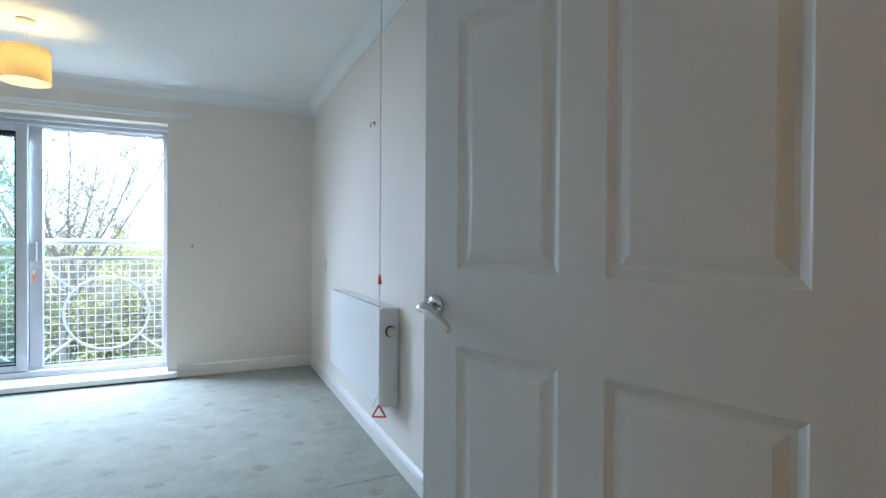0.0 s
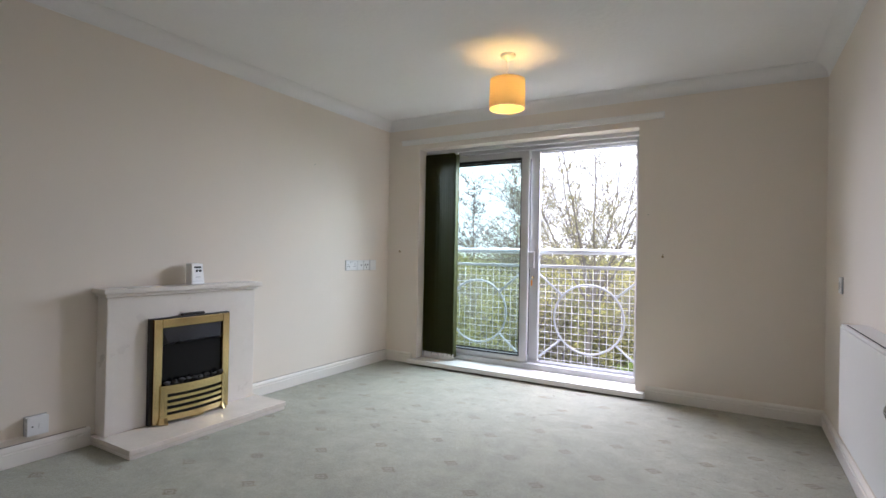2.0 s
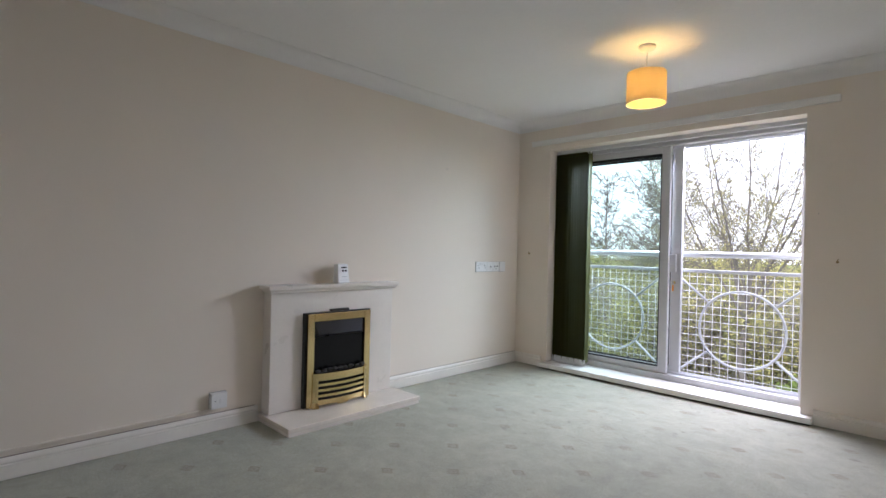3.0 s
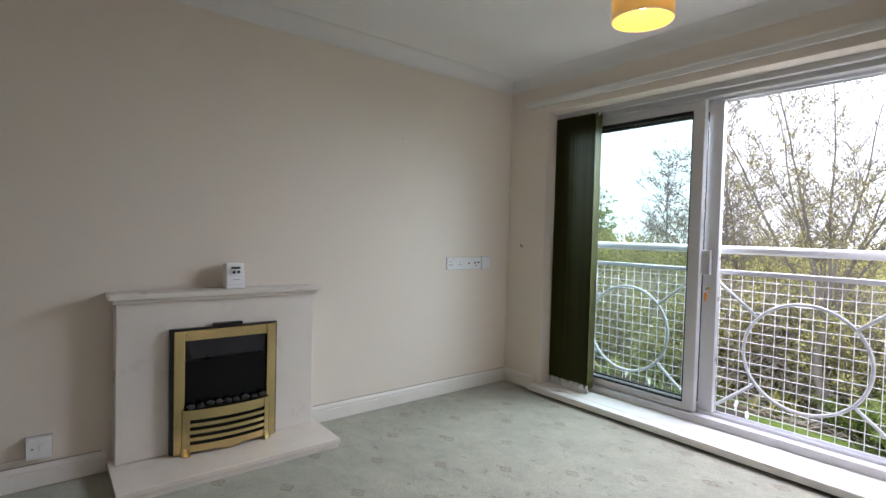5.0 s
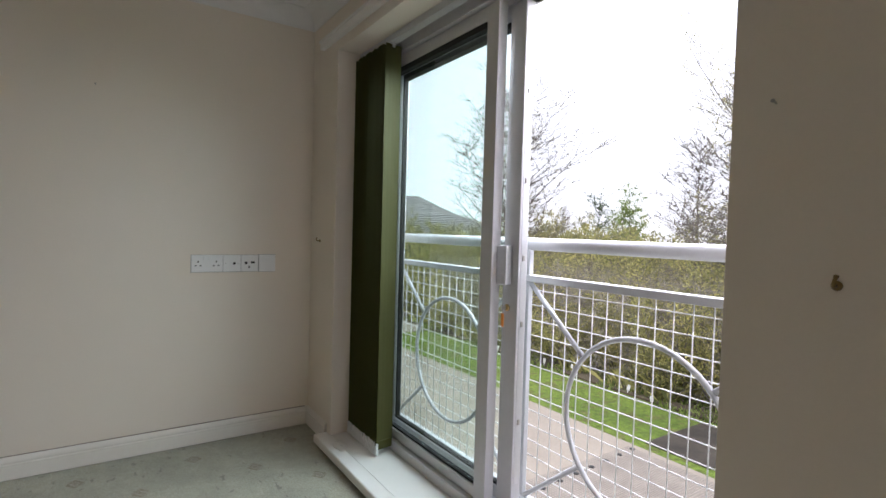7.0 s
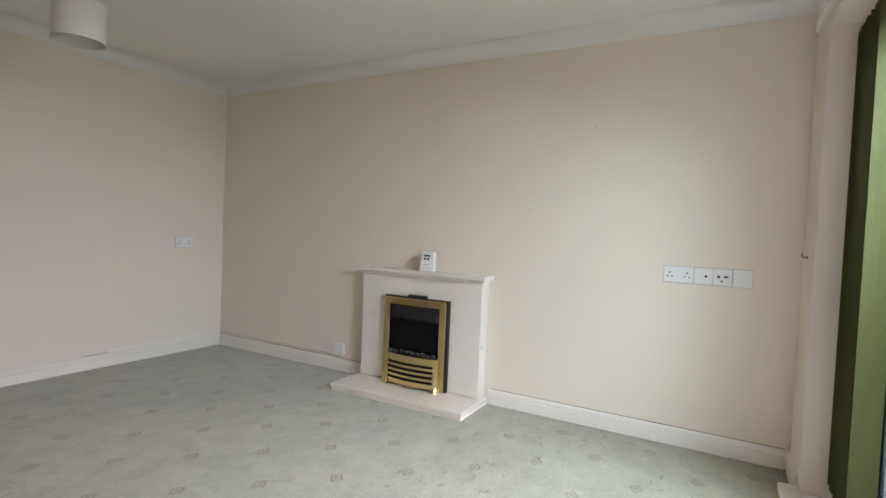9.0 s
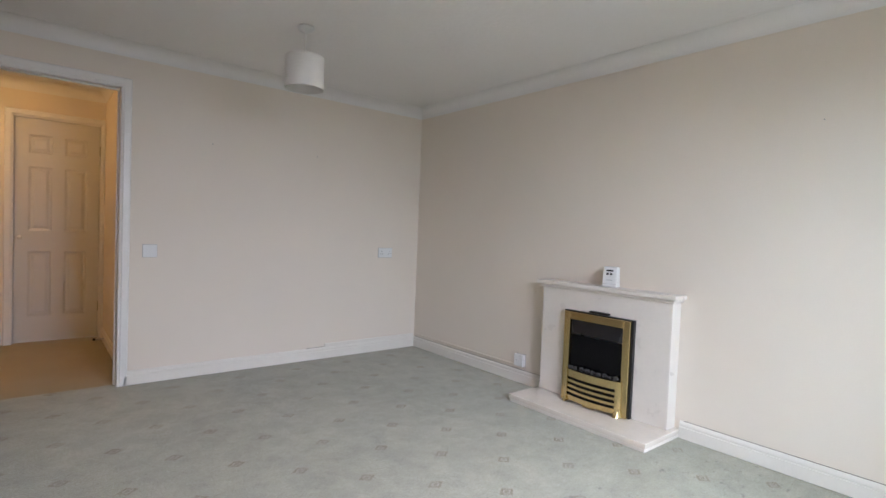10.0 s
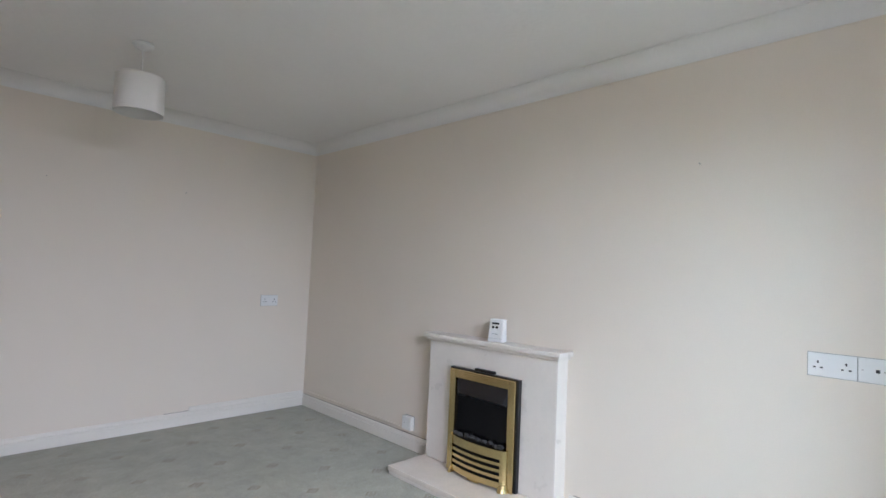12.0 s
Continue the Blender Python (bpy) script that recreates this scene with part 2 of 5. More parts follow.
def emitter(name, colour, strength):
    m, t, p = nodes_of(name)
    p.inputs["Emission Color"].default_value = (*colour, 1)
    p.inputs["Emission Strength"].default_value = strength
    p.inputs["Base Color"].default_value = (0.8, 0.8, 0.8, 1)
    return m


M_BULB = emitter("warm_bulb", (1.0, 0.72, 0.36), 14.0)
M_DOWNLIGHT = emitter("warm_downlight", (1.0, 0.80, 0.50), 12.0)


def grass_material():
    m, t, p = nodes_of("mown_grass")
    a, b, c = noise_node(t, 0.35, 4), noise_node(t, 9, 5, 0.7), noise_node(t, 90, 2)
    col = ramp(t, a, [(0.3, (0.120, 0.195, 0.022)), (0.7, (0.195, 0.275, 0.036))])
    col = mix_colour(t, math_node(t, "MULTIPLY", math_node(t, "GREATER_THAN", noise_node(t, 3.2, 5, 0.7), 0.56), 0.6), col, (0.15, 0.125, 0.05))
    col = mix_colour(t, 1.0, col, ramp(t, b, [(0.3, (0.42,) * 3), (0.7, (1.25,) * 3)]), "MULTIPLY")
    t.links.new(col, p.inputs["Base Color"])
    p.inputs["Roughness"].default_value = 0.95
    bump(t, p, math_node(t, "ADD", c, b), 0.9, 0.03)
    return m


M_GRASS = grass_material()


def tread_material():
    """Concrete cast with a fine diagonal tread."""
    m, t, p = nodes_of("treaded_concrete")
    tc = t.nodes.new("ShaderNodeTexCoord")
    xyz = t.nodes.new("ShaderNodeSeparateXYZ")
    t.links.new(tc.outputs["Object"], xyz.inputs[0])
    a = math_node(t, "SINE", math_node(t, "MULTIPLY", math_node(t, "ADD", xyz.outputs[0], xyz.outputs[1]), 62.0))
    b = math_node(t, "SINE", math_node(t, "MULTIPLY", math_node(t, "SUBTRACT", xyz.outputs[0], xyz.outputs[1]), 62.0))
    stud = math_node(t, "MULTIPLY", a, b)
    dirt = noise_node(t, 2.2, 5, 0.65)
    col = ramp(t, dirt, [(0.3, (0.29, 0.255, 0.215)), (0.7, (0.42, 0.375, 0.315))])
    col = mix_colour(t, 1.0, col, ramp(t, stud, [(0.35, (0.62,) * 3), (0.6, (1.0,) * 3)]), "MULTIPLY")
    t.links.new(col, p.inputs["Base Color"])
    p.inputs["Roughness"].default_value = 0.9
    bump(t, p, stud, 0.6, 0.01)
    return m


M_TREAD = tread_material()

# ---- mesh helpers ----


def box(bm, x0, x1, y0, y1, z0, z1, bevel=0.0, segments=2, m=None):
    r = bmesh.ops.create_cube(bm, size=1.0)
    vs = r["verts"]
    bmesh.ops.scale(bm, vec=(x1 - x0, y1 - y0, z1 - z0), verts=vs)
    bmesh.ops.translate(bm, vec=((x0 + x1) / 2, (y0 + y1) / 2, (z0 + z1) / 2), verts=vs)
    if bevel:
        es = list({e for v in vs for e in v.link_edges})
        r = bmesh.ops.bevel(bm, geom=es, offset=bevel, segments=segments, affect="EDGES", profile=0.5)
        vs = list({v for f in r["faces"] for v in f.verts} | {v for v in vs if v.is_valid})
    if m is not None:
        bmesh.ops.transform(bm, matrix=m, verts=[v for v in vs if v.is_valid])
    return bm


def boxes(*items, bevel=0.0):
    bm = bmesh.new()
    for i in items:
        box(bm, *i, bevel=bevel)
    return bm


def tube(bm, pts, radius, n=10, cap=True):
    pts = [Vector(p) for p in pts]
    rs = radius if isinstance(radius, (list, tuple)) else [radius] * len(pts)
    rings, up = [], None
    for i, p in enumerate(pts):
        d = (pts[min(i + 1, len(pts) - 1)] - pts[max(i - 1, 0)]).normalized()
        if up is None:
            up = Vector((0, 0, 1)) if abs(d.z) < 0.9 else Vector((1, 0, 0))
        a = d.cross(up).normalized()
        up = a.cross(d).normalized()
        rings.append([bm.verts.new(p + (a * math.cos(k * math.tau / n) + up * math.sin(k * math.tau / n)) * rs[i]) for k in range(n)])
    for r0, r1 in zip(rings, rings[1:]):
        for k in range(n):
            f = bm.faces.new((r0[k], r0[(k + 1) % n], r1[(k + 1) % n], r1[k]))
            f.smooth = True
    if cap:
        bm.faces.new(rings[0][::-1]), bm.faces.new(rings[-1])
    return bm


def ring(bm, centre, radius, minor, n=48, k=8):
    """A torus in the plane y = const."""
    vs = []
    for i in range(n):
        a = i * math.tau / n
        vs.append([bm.verts.new((centre[0] + (radius + minor * math.cos(b)) * math.cos(a), centre[1] + minor * math.sin(b),
                                 centre[2] + (radius + minor * math.cos(b)) * math.sin(a))) for b in (j * math.tau / k for j in range(k))])
    for i in range(n):
        for j in range(k):
            f = bm.faces.new((vs[i][j], vs[i][(j + 1) % k], vs[(i + 1) % n][(j + 1) % k], vs[(i + 1) % n][j]))
            f.smooth = True
    return bm


def lathe(bm, centre, profile, n=32, axis="z"):
    """Turns (radius, height) pairs round an axis."""
    rings = []
    for r, h in profile:
        row = []
        for k in range(n):
            c, s = r * math.cos(k * math.tau / n), r * math.sin(k * math.tau / n)
            v = {"z": (c, s, h), "y": (c, h, s), "x": (h, c, s)}[axis]
            row.append(bm.verts.new(Vector(centre) + Vector(v)))
        rings.append(row)
    for a, b in zip(rings, rings[1:]):
        for k in range(n):
            f = bm.faces.new((a[k], a[(k + 1) % n], b[(k + 1) % n], b[k]))
            f.smooth = True
    if profile[0][0] > 1e-5:
        bm.faces.new(rings[0][::-1])
    if profile[-1][0] > 1e-5:
        bm.faces.new(rings[-1])
    return bm


def extrude_profile(bm, profile, a, b, mitre_a=0.0, mitre_b=0.0):
    """Sweeps (out, up) pairs from a to b along a wall; out is to the left of the way from a to b. mitre: how far each end is drawn in per metre of out."""
    a, b = Vector(a), Vector(b)
    d = (b - a).normalized()
    left = Vector((-d.y, d.x, 0))
    r0 = [bm.verts.new(a + left * o + d * o * mitre_a + Vector((0, 0, u))) for o, u in profile]
    r1 = [bm.verts.new(b + left * o - d * o * mitre_b + Vector((0, 0, u))) for o, u in profile]
    n = len(profile)
    for i in range(n):
        bm.faces.new((r0[i], r0[(i + 1) % n], r1[(i + 1) % n], r1[i]))
    bm.faces.new(r0[::-1]), bm.faces.new(r1)
    return bm


def mesh_of(name, bm, material):
    bmesh.ops.recalc_face_normals(bm, faces=bm.faces)
    me = bpy.data.meshes.new(name)
    bm.to_mesh(me)
    bm.free()
    me.materials.append(material)
    return me


def part(name, bm, material, parent, label=""):
    ob = new(name, mesh_of(name, bm, material))
    ob.parent = parent
    ob.matrix_parent_inverse = parent.matrix_basis.inverted() if parent.data is None else Matrix()
    return tagged(ob, label)


def thing(name, at, label, category, group="", kind=""):
    ob = new(name)
    ob.empty_display_size = 0.1
    ob.matrix_basis = Matrix.Translation(at)
    return tagged(ob, label, category, group, kind)


def solid(name, bm, material, label, category, kind="structure", group=""):
    return tagged(new(name, mesh_of(name, bm, material)), label, category, group, kind)


# ---- the room: west wall x=0 (fireplace), north wall y=4.242 (window), east wall x=3.43, south wall y=0 (door) ----
W, L, H = 3.43, 4.248, 2.298
OUT = 4.58
WIN_X0, WIN_X1, WIN_TOP = 0.354, 2.30, 2.017
DOOR_X0, DOOR_X1, DOOR_TOP = 2.475, 3.380, 2.005
HALL_Y, HALL_X0 = -1.745, 2.40

solid("floor", boxes((-0.2, W + 0.12, -0.06, 4.25, -0.25, 0.0)), M_CARPET, "sage green patterned carpet fitted wall to wall", "floor")
solid("floor_hall", boxes((2.28, 5.32, -2.57, -0.0605, -0.25, 0.0)), M_HALLCARPET, "plain beige carpet of the hall", "floor")
solid("ceiling", boxes((-0.2, 5.4, -3.4, OUT, H, H + 0.2)), M_CEIL, "white painted plaster ceiling", "ceiling")
solid("wall_west", boxes((-0.2, 0, -0.12, OUT, 0, H)), M_WALL, "cream painted wall behind the fireplace", "wall")
solid("wall_north", boxes((0, WIN_X0, L, OUT, 0, H), (WIN_X1, W, L, OUT, 0, H), (WIN_X0, WIN_X1, L, OUT, WIN_TOP, H), (0, W, L + 0.002, OUT, -0.25, -0.001)), M_WALL, "cream painted wall round the sliding window", "wall")
solid("wall_east", boxes((W, W + 0.12, -0.12, OUT, 0, H)), M_WALL, "cream painted wall behind the radiator", "wall")
solid("wall_south", boxes((0, DOOR_X0 - 0.03, -0.12, 0, 0, H), (DOOR_X1 + 0.03, W, -0.12, 0, 0, H), (DOOR_X0 - 0.03, DOOR_X1 + 0.03, -0.12, 0, DOOR_TOP + 0.03, H)), M_WALL, "cream painted wall with the open doorway", "wall")

# hall
solid("wall_hall_west", boxes((HALL_X0 - 0.12, HALL_X0, HALL_Y, -0.12, 0, H)), M_WALL, "cream hall wall in warm lamplight", "wall")
HD0, HD1, HDT = 2.437, 3.055, 1.985
solid("wall_hall_south", boxes((HALL_X0, HD0 - 0.02, HALL_Y - 0.12, HALL_Y, 0, H), (HD1 + 0.02, 3.18, HALL_Y - 0.12, HALL_Y, 0, H), (HD0 - 0.02, HD1 + 0.02, HALL_Y - 0.12, HALL_Y, HDT + 0.02, H)), M_WALL, "cream hall wall round the cupboard door", "wall")
solid("wall_lobby_west", boxes((3.06, 3.18, -2.45, HALL_Y - 0.12, 0, H)), M_WALL, "cream lobby wall with a small radiator", "wall")
solid("wall_lobby_south", boxes((3.06, 5.2, -2.57, -2.45, 0, H)), M_WALL, "cream lobby wall with the entrance door", "wall")
solid("wall_hall_east", boxes((5.2, 5.32, -2.57, -0.12, 0, H)), M_WALL, "plain cream wall closing the hall", "wall")
solid("wall_hall_north", boxes((W + 0.12, 5.2, -0.12, 0.0, 0, H)), M_WALL, "plain cream hall wall", "wall")
solid("cupboard_back", boxes((2.28, 3.06, -2.5, -2.4, 0, H)), M_WALL, "plain wall behind the cupboard door", "wall")

# coving, skirting
COVE = [(0.0, -0.086), (0.003, -0.086)] + [(0.084 - 0.081 * math.cos(math.pi / 2 * k / 10), -0.084 + 0.080 * math.sin(math.pi / 2 * k / 10)) for k in range(0, 11)] + [(0.087, -0.004), (0.087, -0.001), (0.0, -0.001)]
for nm, a, b in (("west", (0, L, H), (0, 0, H)), ("south", (0, 0, H), (W, 0, H)), ("east", (W, 0, H), (W, L, H)), ("north", (W, L, H), (0, L, H))):
    solid("coving_" + nm, extrude_profile(bmesh.new(), COVE, a, b, 1.0, 1.0), M_COVE, "white plaster coving between wall and ceiling", "coving")
SKIRT = [(0.0, 0.003), (0.016, 0.003), (0.016, 0.067), (0.010, 0.0695), (0.010, 0.0745), (0.015, 0.078), (0.013, 0.088), (0.008, 0.095), (0.003, 0.099), (0.0, 0.100)]
for nm, a, b, ma, mb in (("west_a", (0, L, 0), (0, 2.639, 0), 1, 0), ("west_b", (0, 1.648, 0), (0, 0, 0), 0, 1), ("south", (0, 0, 0), (2.43, 0, 0), 1, 0), ("east", (W, 0.0, 0), (W, L, 0), 0, 1), ("north_a", (W, L, 0), (2.37, L, 0), 1, 0), ("north_b", (0.30, L, 0), (0, L, 0), 0, 1), ("hall", (HALL_X0, -0.12, 0), (HALL_X0, HALL_Y, 0), 0, 1)):
    solid("baseboard_" + nm, extrude_profile(bmesh.new(), SKIRT, a, b, ma, mb), M_SKIRT, "white gloss painted skirting board", "skirting")
# Thin raised strips carry the shade of the crack above the skirting as colour.
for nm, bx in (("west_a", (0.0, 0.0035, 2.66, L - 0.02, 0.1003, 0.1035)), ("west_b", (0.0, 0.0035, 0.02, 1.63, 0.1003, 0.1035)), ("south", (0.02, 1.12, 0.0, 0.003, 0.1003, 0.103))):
    solid("baseboard_crack_" + nm, boxes(bx), M_CRACK, "raised strip coloured as the shade in the open crack between skirting and wall", "crack")
for nm, a, b, ma, mb in (("hall_south", (HALL_X0, HALL_Y, H), (3.18, HALL_Y, H), 1, -1), ("lobby", (3.18, HALL_Y, H), (3.18, -2.45, H), -1, 1), ("hall_west", (HALL_X0, -0.12, H), (HALL_X0, HALL_Y, H), 1, 1)):
    solid("coving_" + nm, extrude_profile(bmesh.new(), COVE, a, b, ma, mb), M_COVE, "white plaster coving along the hall ceiling", "coving")
solid("baseboard_lobby", boxes((3.125, 3.192, HALL_Y - 0.12, HALL_Y + 0.012, 0, 0.12), bevel=0.003), M_GLOSS, "white gloss painted skirting block", "skirting")

# ---- doorway and doors ----
ARCH = [(0, 0), (0.060, 0), (0.060, 0.008), (0.052, 0.016), (0.018, 0.016), (0.010, 0.011), (0.0, 0.009)]


def door_frame(name, x0, x1, top, y_in, y_out, label, faces=(1,)):
    """Lining with a stop, and an architrave on each face asked for: 1 the north face, -1 the south face."""
    ob = thing(name, ((x0 + x1) / 2, y_in, 0), label, "door frame", kind="structure")
    part("lining", boxes((x0 - 0.03, x0, y_out, y_in, 0, top), (x1, x1 + 0.03, y_out, y_in, 0, top), (x0 - 0.03, x1 + 0.03, y_out, y_in, top, top + 0.03), bevel=0.002), M_GLOSS, ob)
    ym = y_in - 0.05
    part("stop", boxes((x0, x0 + 0.012, ym - 0.03, ym, 0, top - 0.012), (x1 - 0.012, x1, ym - 0.03, ym, 0, top - 0.012), (x0, x1, ym - 0.03, ym, top - 0.012, top), bevel=0.002), M_GLOSS, ob)
    for face in faces:
        y = y_in if face > 0 else y_out
        bm = bmesh.new()
        for pts in ([(o, d) for o, d in ARCH],):
            for side in (-1, 1):
                edge = (x0 - 0.004) if side < 0 else (x1 + 0.004)
                width = 1.0 if side < 0 else min(1.0, max(0.2, (W - 0.002 - x1) / 0.064) if face > 0 and x1 > 3.3 else 1.0)
                lo = [bm.verts.new((edge + side * o * width, y + face * d, 0)) for o, d in pts]
                hi = [bm.verts.new((edge + side * o * width, y + face * d, top + 0.004 + o)) for o, d in pts]
                for i in range(len(pts)):
                    j = (i + 1) % len(pts)
                    bm.faces.new((lo[i], lo[j], hi[j], hi[i]))
                bm.faces.new(lo)
            a = [bm.verts.new((x0 - 0.004 - o, y + face * d, top + 0.004 + o)) for o, d in pts]
            wr = min(1.0, max(0.2, (W - 0.002 - x1) / 0.064)) if face > 0 and x1 > 3.3 else 1.0
            b = [bm.verts.new((x1 + 0.004 + o * wr, y + face * d, top + 0.004 + o)) for o, d in pts]
            for i in range(len(pts)):
                j = (i + 1) % len(pts)
                bm.faces.new((a[i], a[j], b[j], b[i]))
        part("architrave", bm, M_GLOSS, ob)
    return ob


def panelled_leaf(width, height, thick, stile, mullion, lines=(0.23, 0.81, 0.99, 1.555, 1.67, 1.835), shift=0.0):
    """A moulded six-panel leaf: x along its width from 0, y its thickness, z from 0."""
    bm = bmesh.new()
    pw = (width - 2 * stile - mullion) / 2
    xs = [0, stile, stile + pw + shift, stile + pw + mullion + shift, width - stile, width]
    zs = [0, *lines, height]
    panels = []
    for y, flip in ((0, False), (thick, True)):
        g = [[bm.verts.new((x, y, z)) for x in xs] for z in zs]
        for j in range(7):
            for i in range(5):
                q = (g[j][i], g[j][i + 1], g[j + 1][i + 1], g[j + 1][i])
                f = bm.faces.new(q[::-1] if flip else q)
                if i in (1, 3) and j in (1, 3, 5):
                    panels.append(f)
        if not flip:
            first = g
    for j in range(7):
        bm.faces.new((first[j][0], first[j + 1][0], g[j + 1][0], g[j][0]))
        bm.faces.new((first[j][5], g[j][5], g[j + 1][5], first[j + 1][5]))
    for i in range(5):
        bm.faces.new((first[0][i], g[0][i], g[0][i + 1], first[0][i + 1]))
        bm.faces.new((first[7][i], first[7][i + 1], g[7][i + 1], g[7][i]))
    bmesh.ops.recalc_face_normals(bm, faces=bm.faces)
    for inset, depth in ((0.004, -0.003), (0.012, -0.006), (0.008, 0.0), (0.017, 0.006), (0.004, 0.001)):
        for f in panels:
            bmesh.ops.inset_region(bm, faces=[f], thickness=inset, depth=depth, use_even_offset=True)
    return bm


def lever(bm_rose, bm_arm, x, y, z, out, along):
    """A round rose and an arched lever: out is the way off the leaf (1 or -1 in y), along the way it points (1 or -1 in x)."""
    prof = [(0.0265, 0), (0.0265, 0.005), (0.024, 0.009), (0.014, 0.0105), (0.0, 0.011)]
    lathe(bm_rose, (x, y, z), [(r, h * out) for r, h in prof], 32, "y")
    pts = [(0, 0.008, 0), (0, 0.036, 0), (-0.001, 0.050, 0.0), (0.005, 0.058, 0.0), (0.018, 0.060, 0.0), (0.036, 0.060, -0.003), (0.056, 0.058, -0.011), (0.076, 0.056, -0.023), (0.094, 0.054, -0.038), (0.102, 0.053, -0.046)]
    tube(bm_arm, [(x + along * a, y + out * b, z + c) for a, b, c in pts], [0.0105, 0.0105, 0.011, 0.0105, 0.0105, 0.0105, 0.0102, 0.010, 0.0095, 0.006], 14)


def living_room_door():
    """The leaf stands open; its own x runs from the hinges."""
    hinge, free = Vector((3.376, 0.004, 0.008)), Vector((3.092, 0.884, 0.008))
    width = 0.925
    angle = math.atan2(free.y - hinge.y, free.x - hinge.x)
    ob = thing("door_1", (0, 0, 0), "white six-panel door standing open into the room", "door", kind="structure")
    leaf = part("leaf", panelled_leaf(width, 1.981, 0.044, 0.117, 0.10, (0.24, 0.832, 1.014, 1.610, 1.705, 1.860), 0.012), M_DOOR, ob)
    for y, out in ((0, -1), (0.044, 1)):
        rose, arm = bmesh.new(), bmesh.new()
        lever(rose, arm, width - 0.046, y, 0.922, out, -1)
        part("lever_handle", arm, M_CHROME, leaf, "curved satin chrome lever handle")
        part("handle_rose", rose, M_CHROME, leaf, "round chrome rose")
    part("latch_plate", boxes((width - 0.001, width + 0.0015, 0.010, 0.034, 0.865, 0.965), bevel=0.0005), M_CHROME, leaf, "chrome latch plate")
    part("latch_bolt", boxes((width + 0.001, width + 0.009, 0.015, 0.029, 0.905, 0.925), bevel=0.002), M_CHROME, leaf, "chrome latch bolt")
    for z in (0.20, 1.0, 1.72):
        bm = boxes((-0.003, 0.028, -0.0025, 0.0005, z, z + 0.10), bevel=0.0008)
        tube(bm, [(-0.004, -0.006, z), (-0.004, -0.006, z + 0.10)], 0.0065, 10)
        part("hinge", bm, M_HINGE, leaf, "dull steel butt hinge")
    ob.matrix_basis = Matrix.Translation(hinge) @ Matrix.Rotation(angle, 4, "Z") @ Matrix.Translation((0, -0.044, 0))
    return ob


door_frame("door_frame_1", DOOR_X0, DOOR_X1, DOOR_TOP, 0.0, -0.12, "white painted door lining and moulded architrave", (1, -1))
living_room_door()


def plain_panel_door(name, x0, y, width, label):
    ob = thing(name, (x0, y, 0), label, "door", kind="structure")
    ob.matrix_basis = Matrix.Translation((0, 0, 0))
    leaf = part("leaf", panelled_leaf(width - 0.006, 1.985, 0.040, 0.095, 0.09), M_DOOR, ob)
    part("pull_knob", lathe(bmesh.new(), (width - 0.045, 0.040, 0.93), [(0.0, 0), (0.007, 0), (0.007, 0.014), (0.016, 0.022), (0.018, 0.028), (0.012, 0.034), (0, 0.036)], 20, "y"), M_GLOSS, leaf, "small white knob")
    for z in (0.25, 1.70):
        bm = tube(bmesh.new(), [(-0.002, 0.044, z), (-0.002, 0.044, z + 0.09)], 0.006, 10)
        part("hinge", bm, M_HINGE, leaf, "dull steel butt hinge")
    ob.matrix_basis = Matrix.Translation((x0 + 0.003, y, 0.010))
    return ob


door_frame("door_frame_2", HD0, HD1, HDT, HALL_Y, HALL_Y - 0.12, "white painted lining and architrave of the hall cupboard", (1,))
plain_panel_door("door_2", HD0, HALL_Y - 0.055, HD1 - HD0, "white six-panel cupboard door shut in the hall")


def entrance_door():
    ob = thing("door_3", (3.48, -2.45, 0), "white flush entrance door with a pale head bar and chain", "door", kind="structure")
    leaf = part("leaf", boxes((3.48, 4.26, -2.448, -2.425, 0.02, 2.0), bevel=0.003), M_DOOR, ob)
    part("frame", boxes((3.425, 3.478, -2.448, -2.415, 0, 2.06), (4.262, 4.32, -2.448, -2.415, 0, 2.06), (3.478, 4.262, -2.448, -2.415, 2.004, 2.06), bevel=0.003), M_GLOSS, ob)
    # Added bar near the leaf's top stands for the grey frame head.
    part("head_bar", boxes((3.50, 3.72, -2.424, -2.37, 1.90, 1.97), bevel=0.008), M_DOOR, leaf, "pale bar standing for the door frame head")
    pts = [(3.50 + 0.14 * k / 10, -2.415, 1.86 - 0.12 * math.sin(math.pi * k / 10)) for k in range(11)]
    part("chain", tube(bmesh.new(), pts, 0.004, 6), M_GREYMETAL, leaf, "thin grey cable")


entrance_door()
bell = thing("door_alarm", (3.40, -2.45, 2.03), "small dark red round alarm on the lobby wall", "alarm")
part("dome", lathe(bmesh.new(), (3.44, -2.413, 2.115), [(0.0, 0.045), (0.02, 0.04), (0.035, 0.022), (0.04, 0.0)], 20, "y"), surface("dark_red_plastic", (0.10, 0.012, 0.010), 0.4), bell)
part("bracket", boxes((3.434, 3.446, -2.448, -2.413, 2.02, 2.12), bevel=0.002), M_GREYMETAL, bell)

lobby_rad = thing("small_radiator", (3.30, -2.45, 0.35), "small white panel radiator on the lobby wall", "radiator")
part("panel", boxes((3.20, 3.42, -2.42, -2.36, 0.36, 0.72), bevel=0.008), M_GLOSS, lobby_rad)
part("valve", lathe(bmesh.new(), (3.31, -2.36, 0.62), [(0.0, 0.05), (0.018, 0.048), (0.02, 0.0)], 16, "y"), M_PLATE, lobby_rad)
part("bracket", boxes((3.24, 3.26, -2.449, -2.42, 0.4, 0.68), (3.36, 3.38, -2.449, -2.42, 0.4, 0.68)), M_GREYMETAL, lobby_rad)
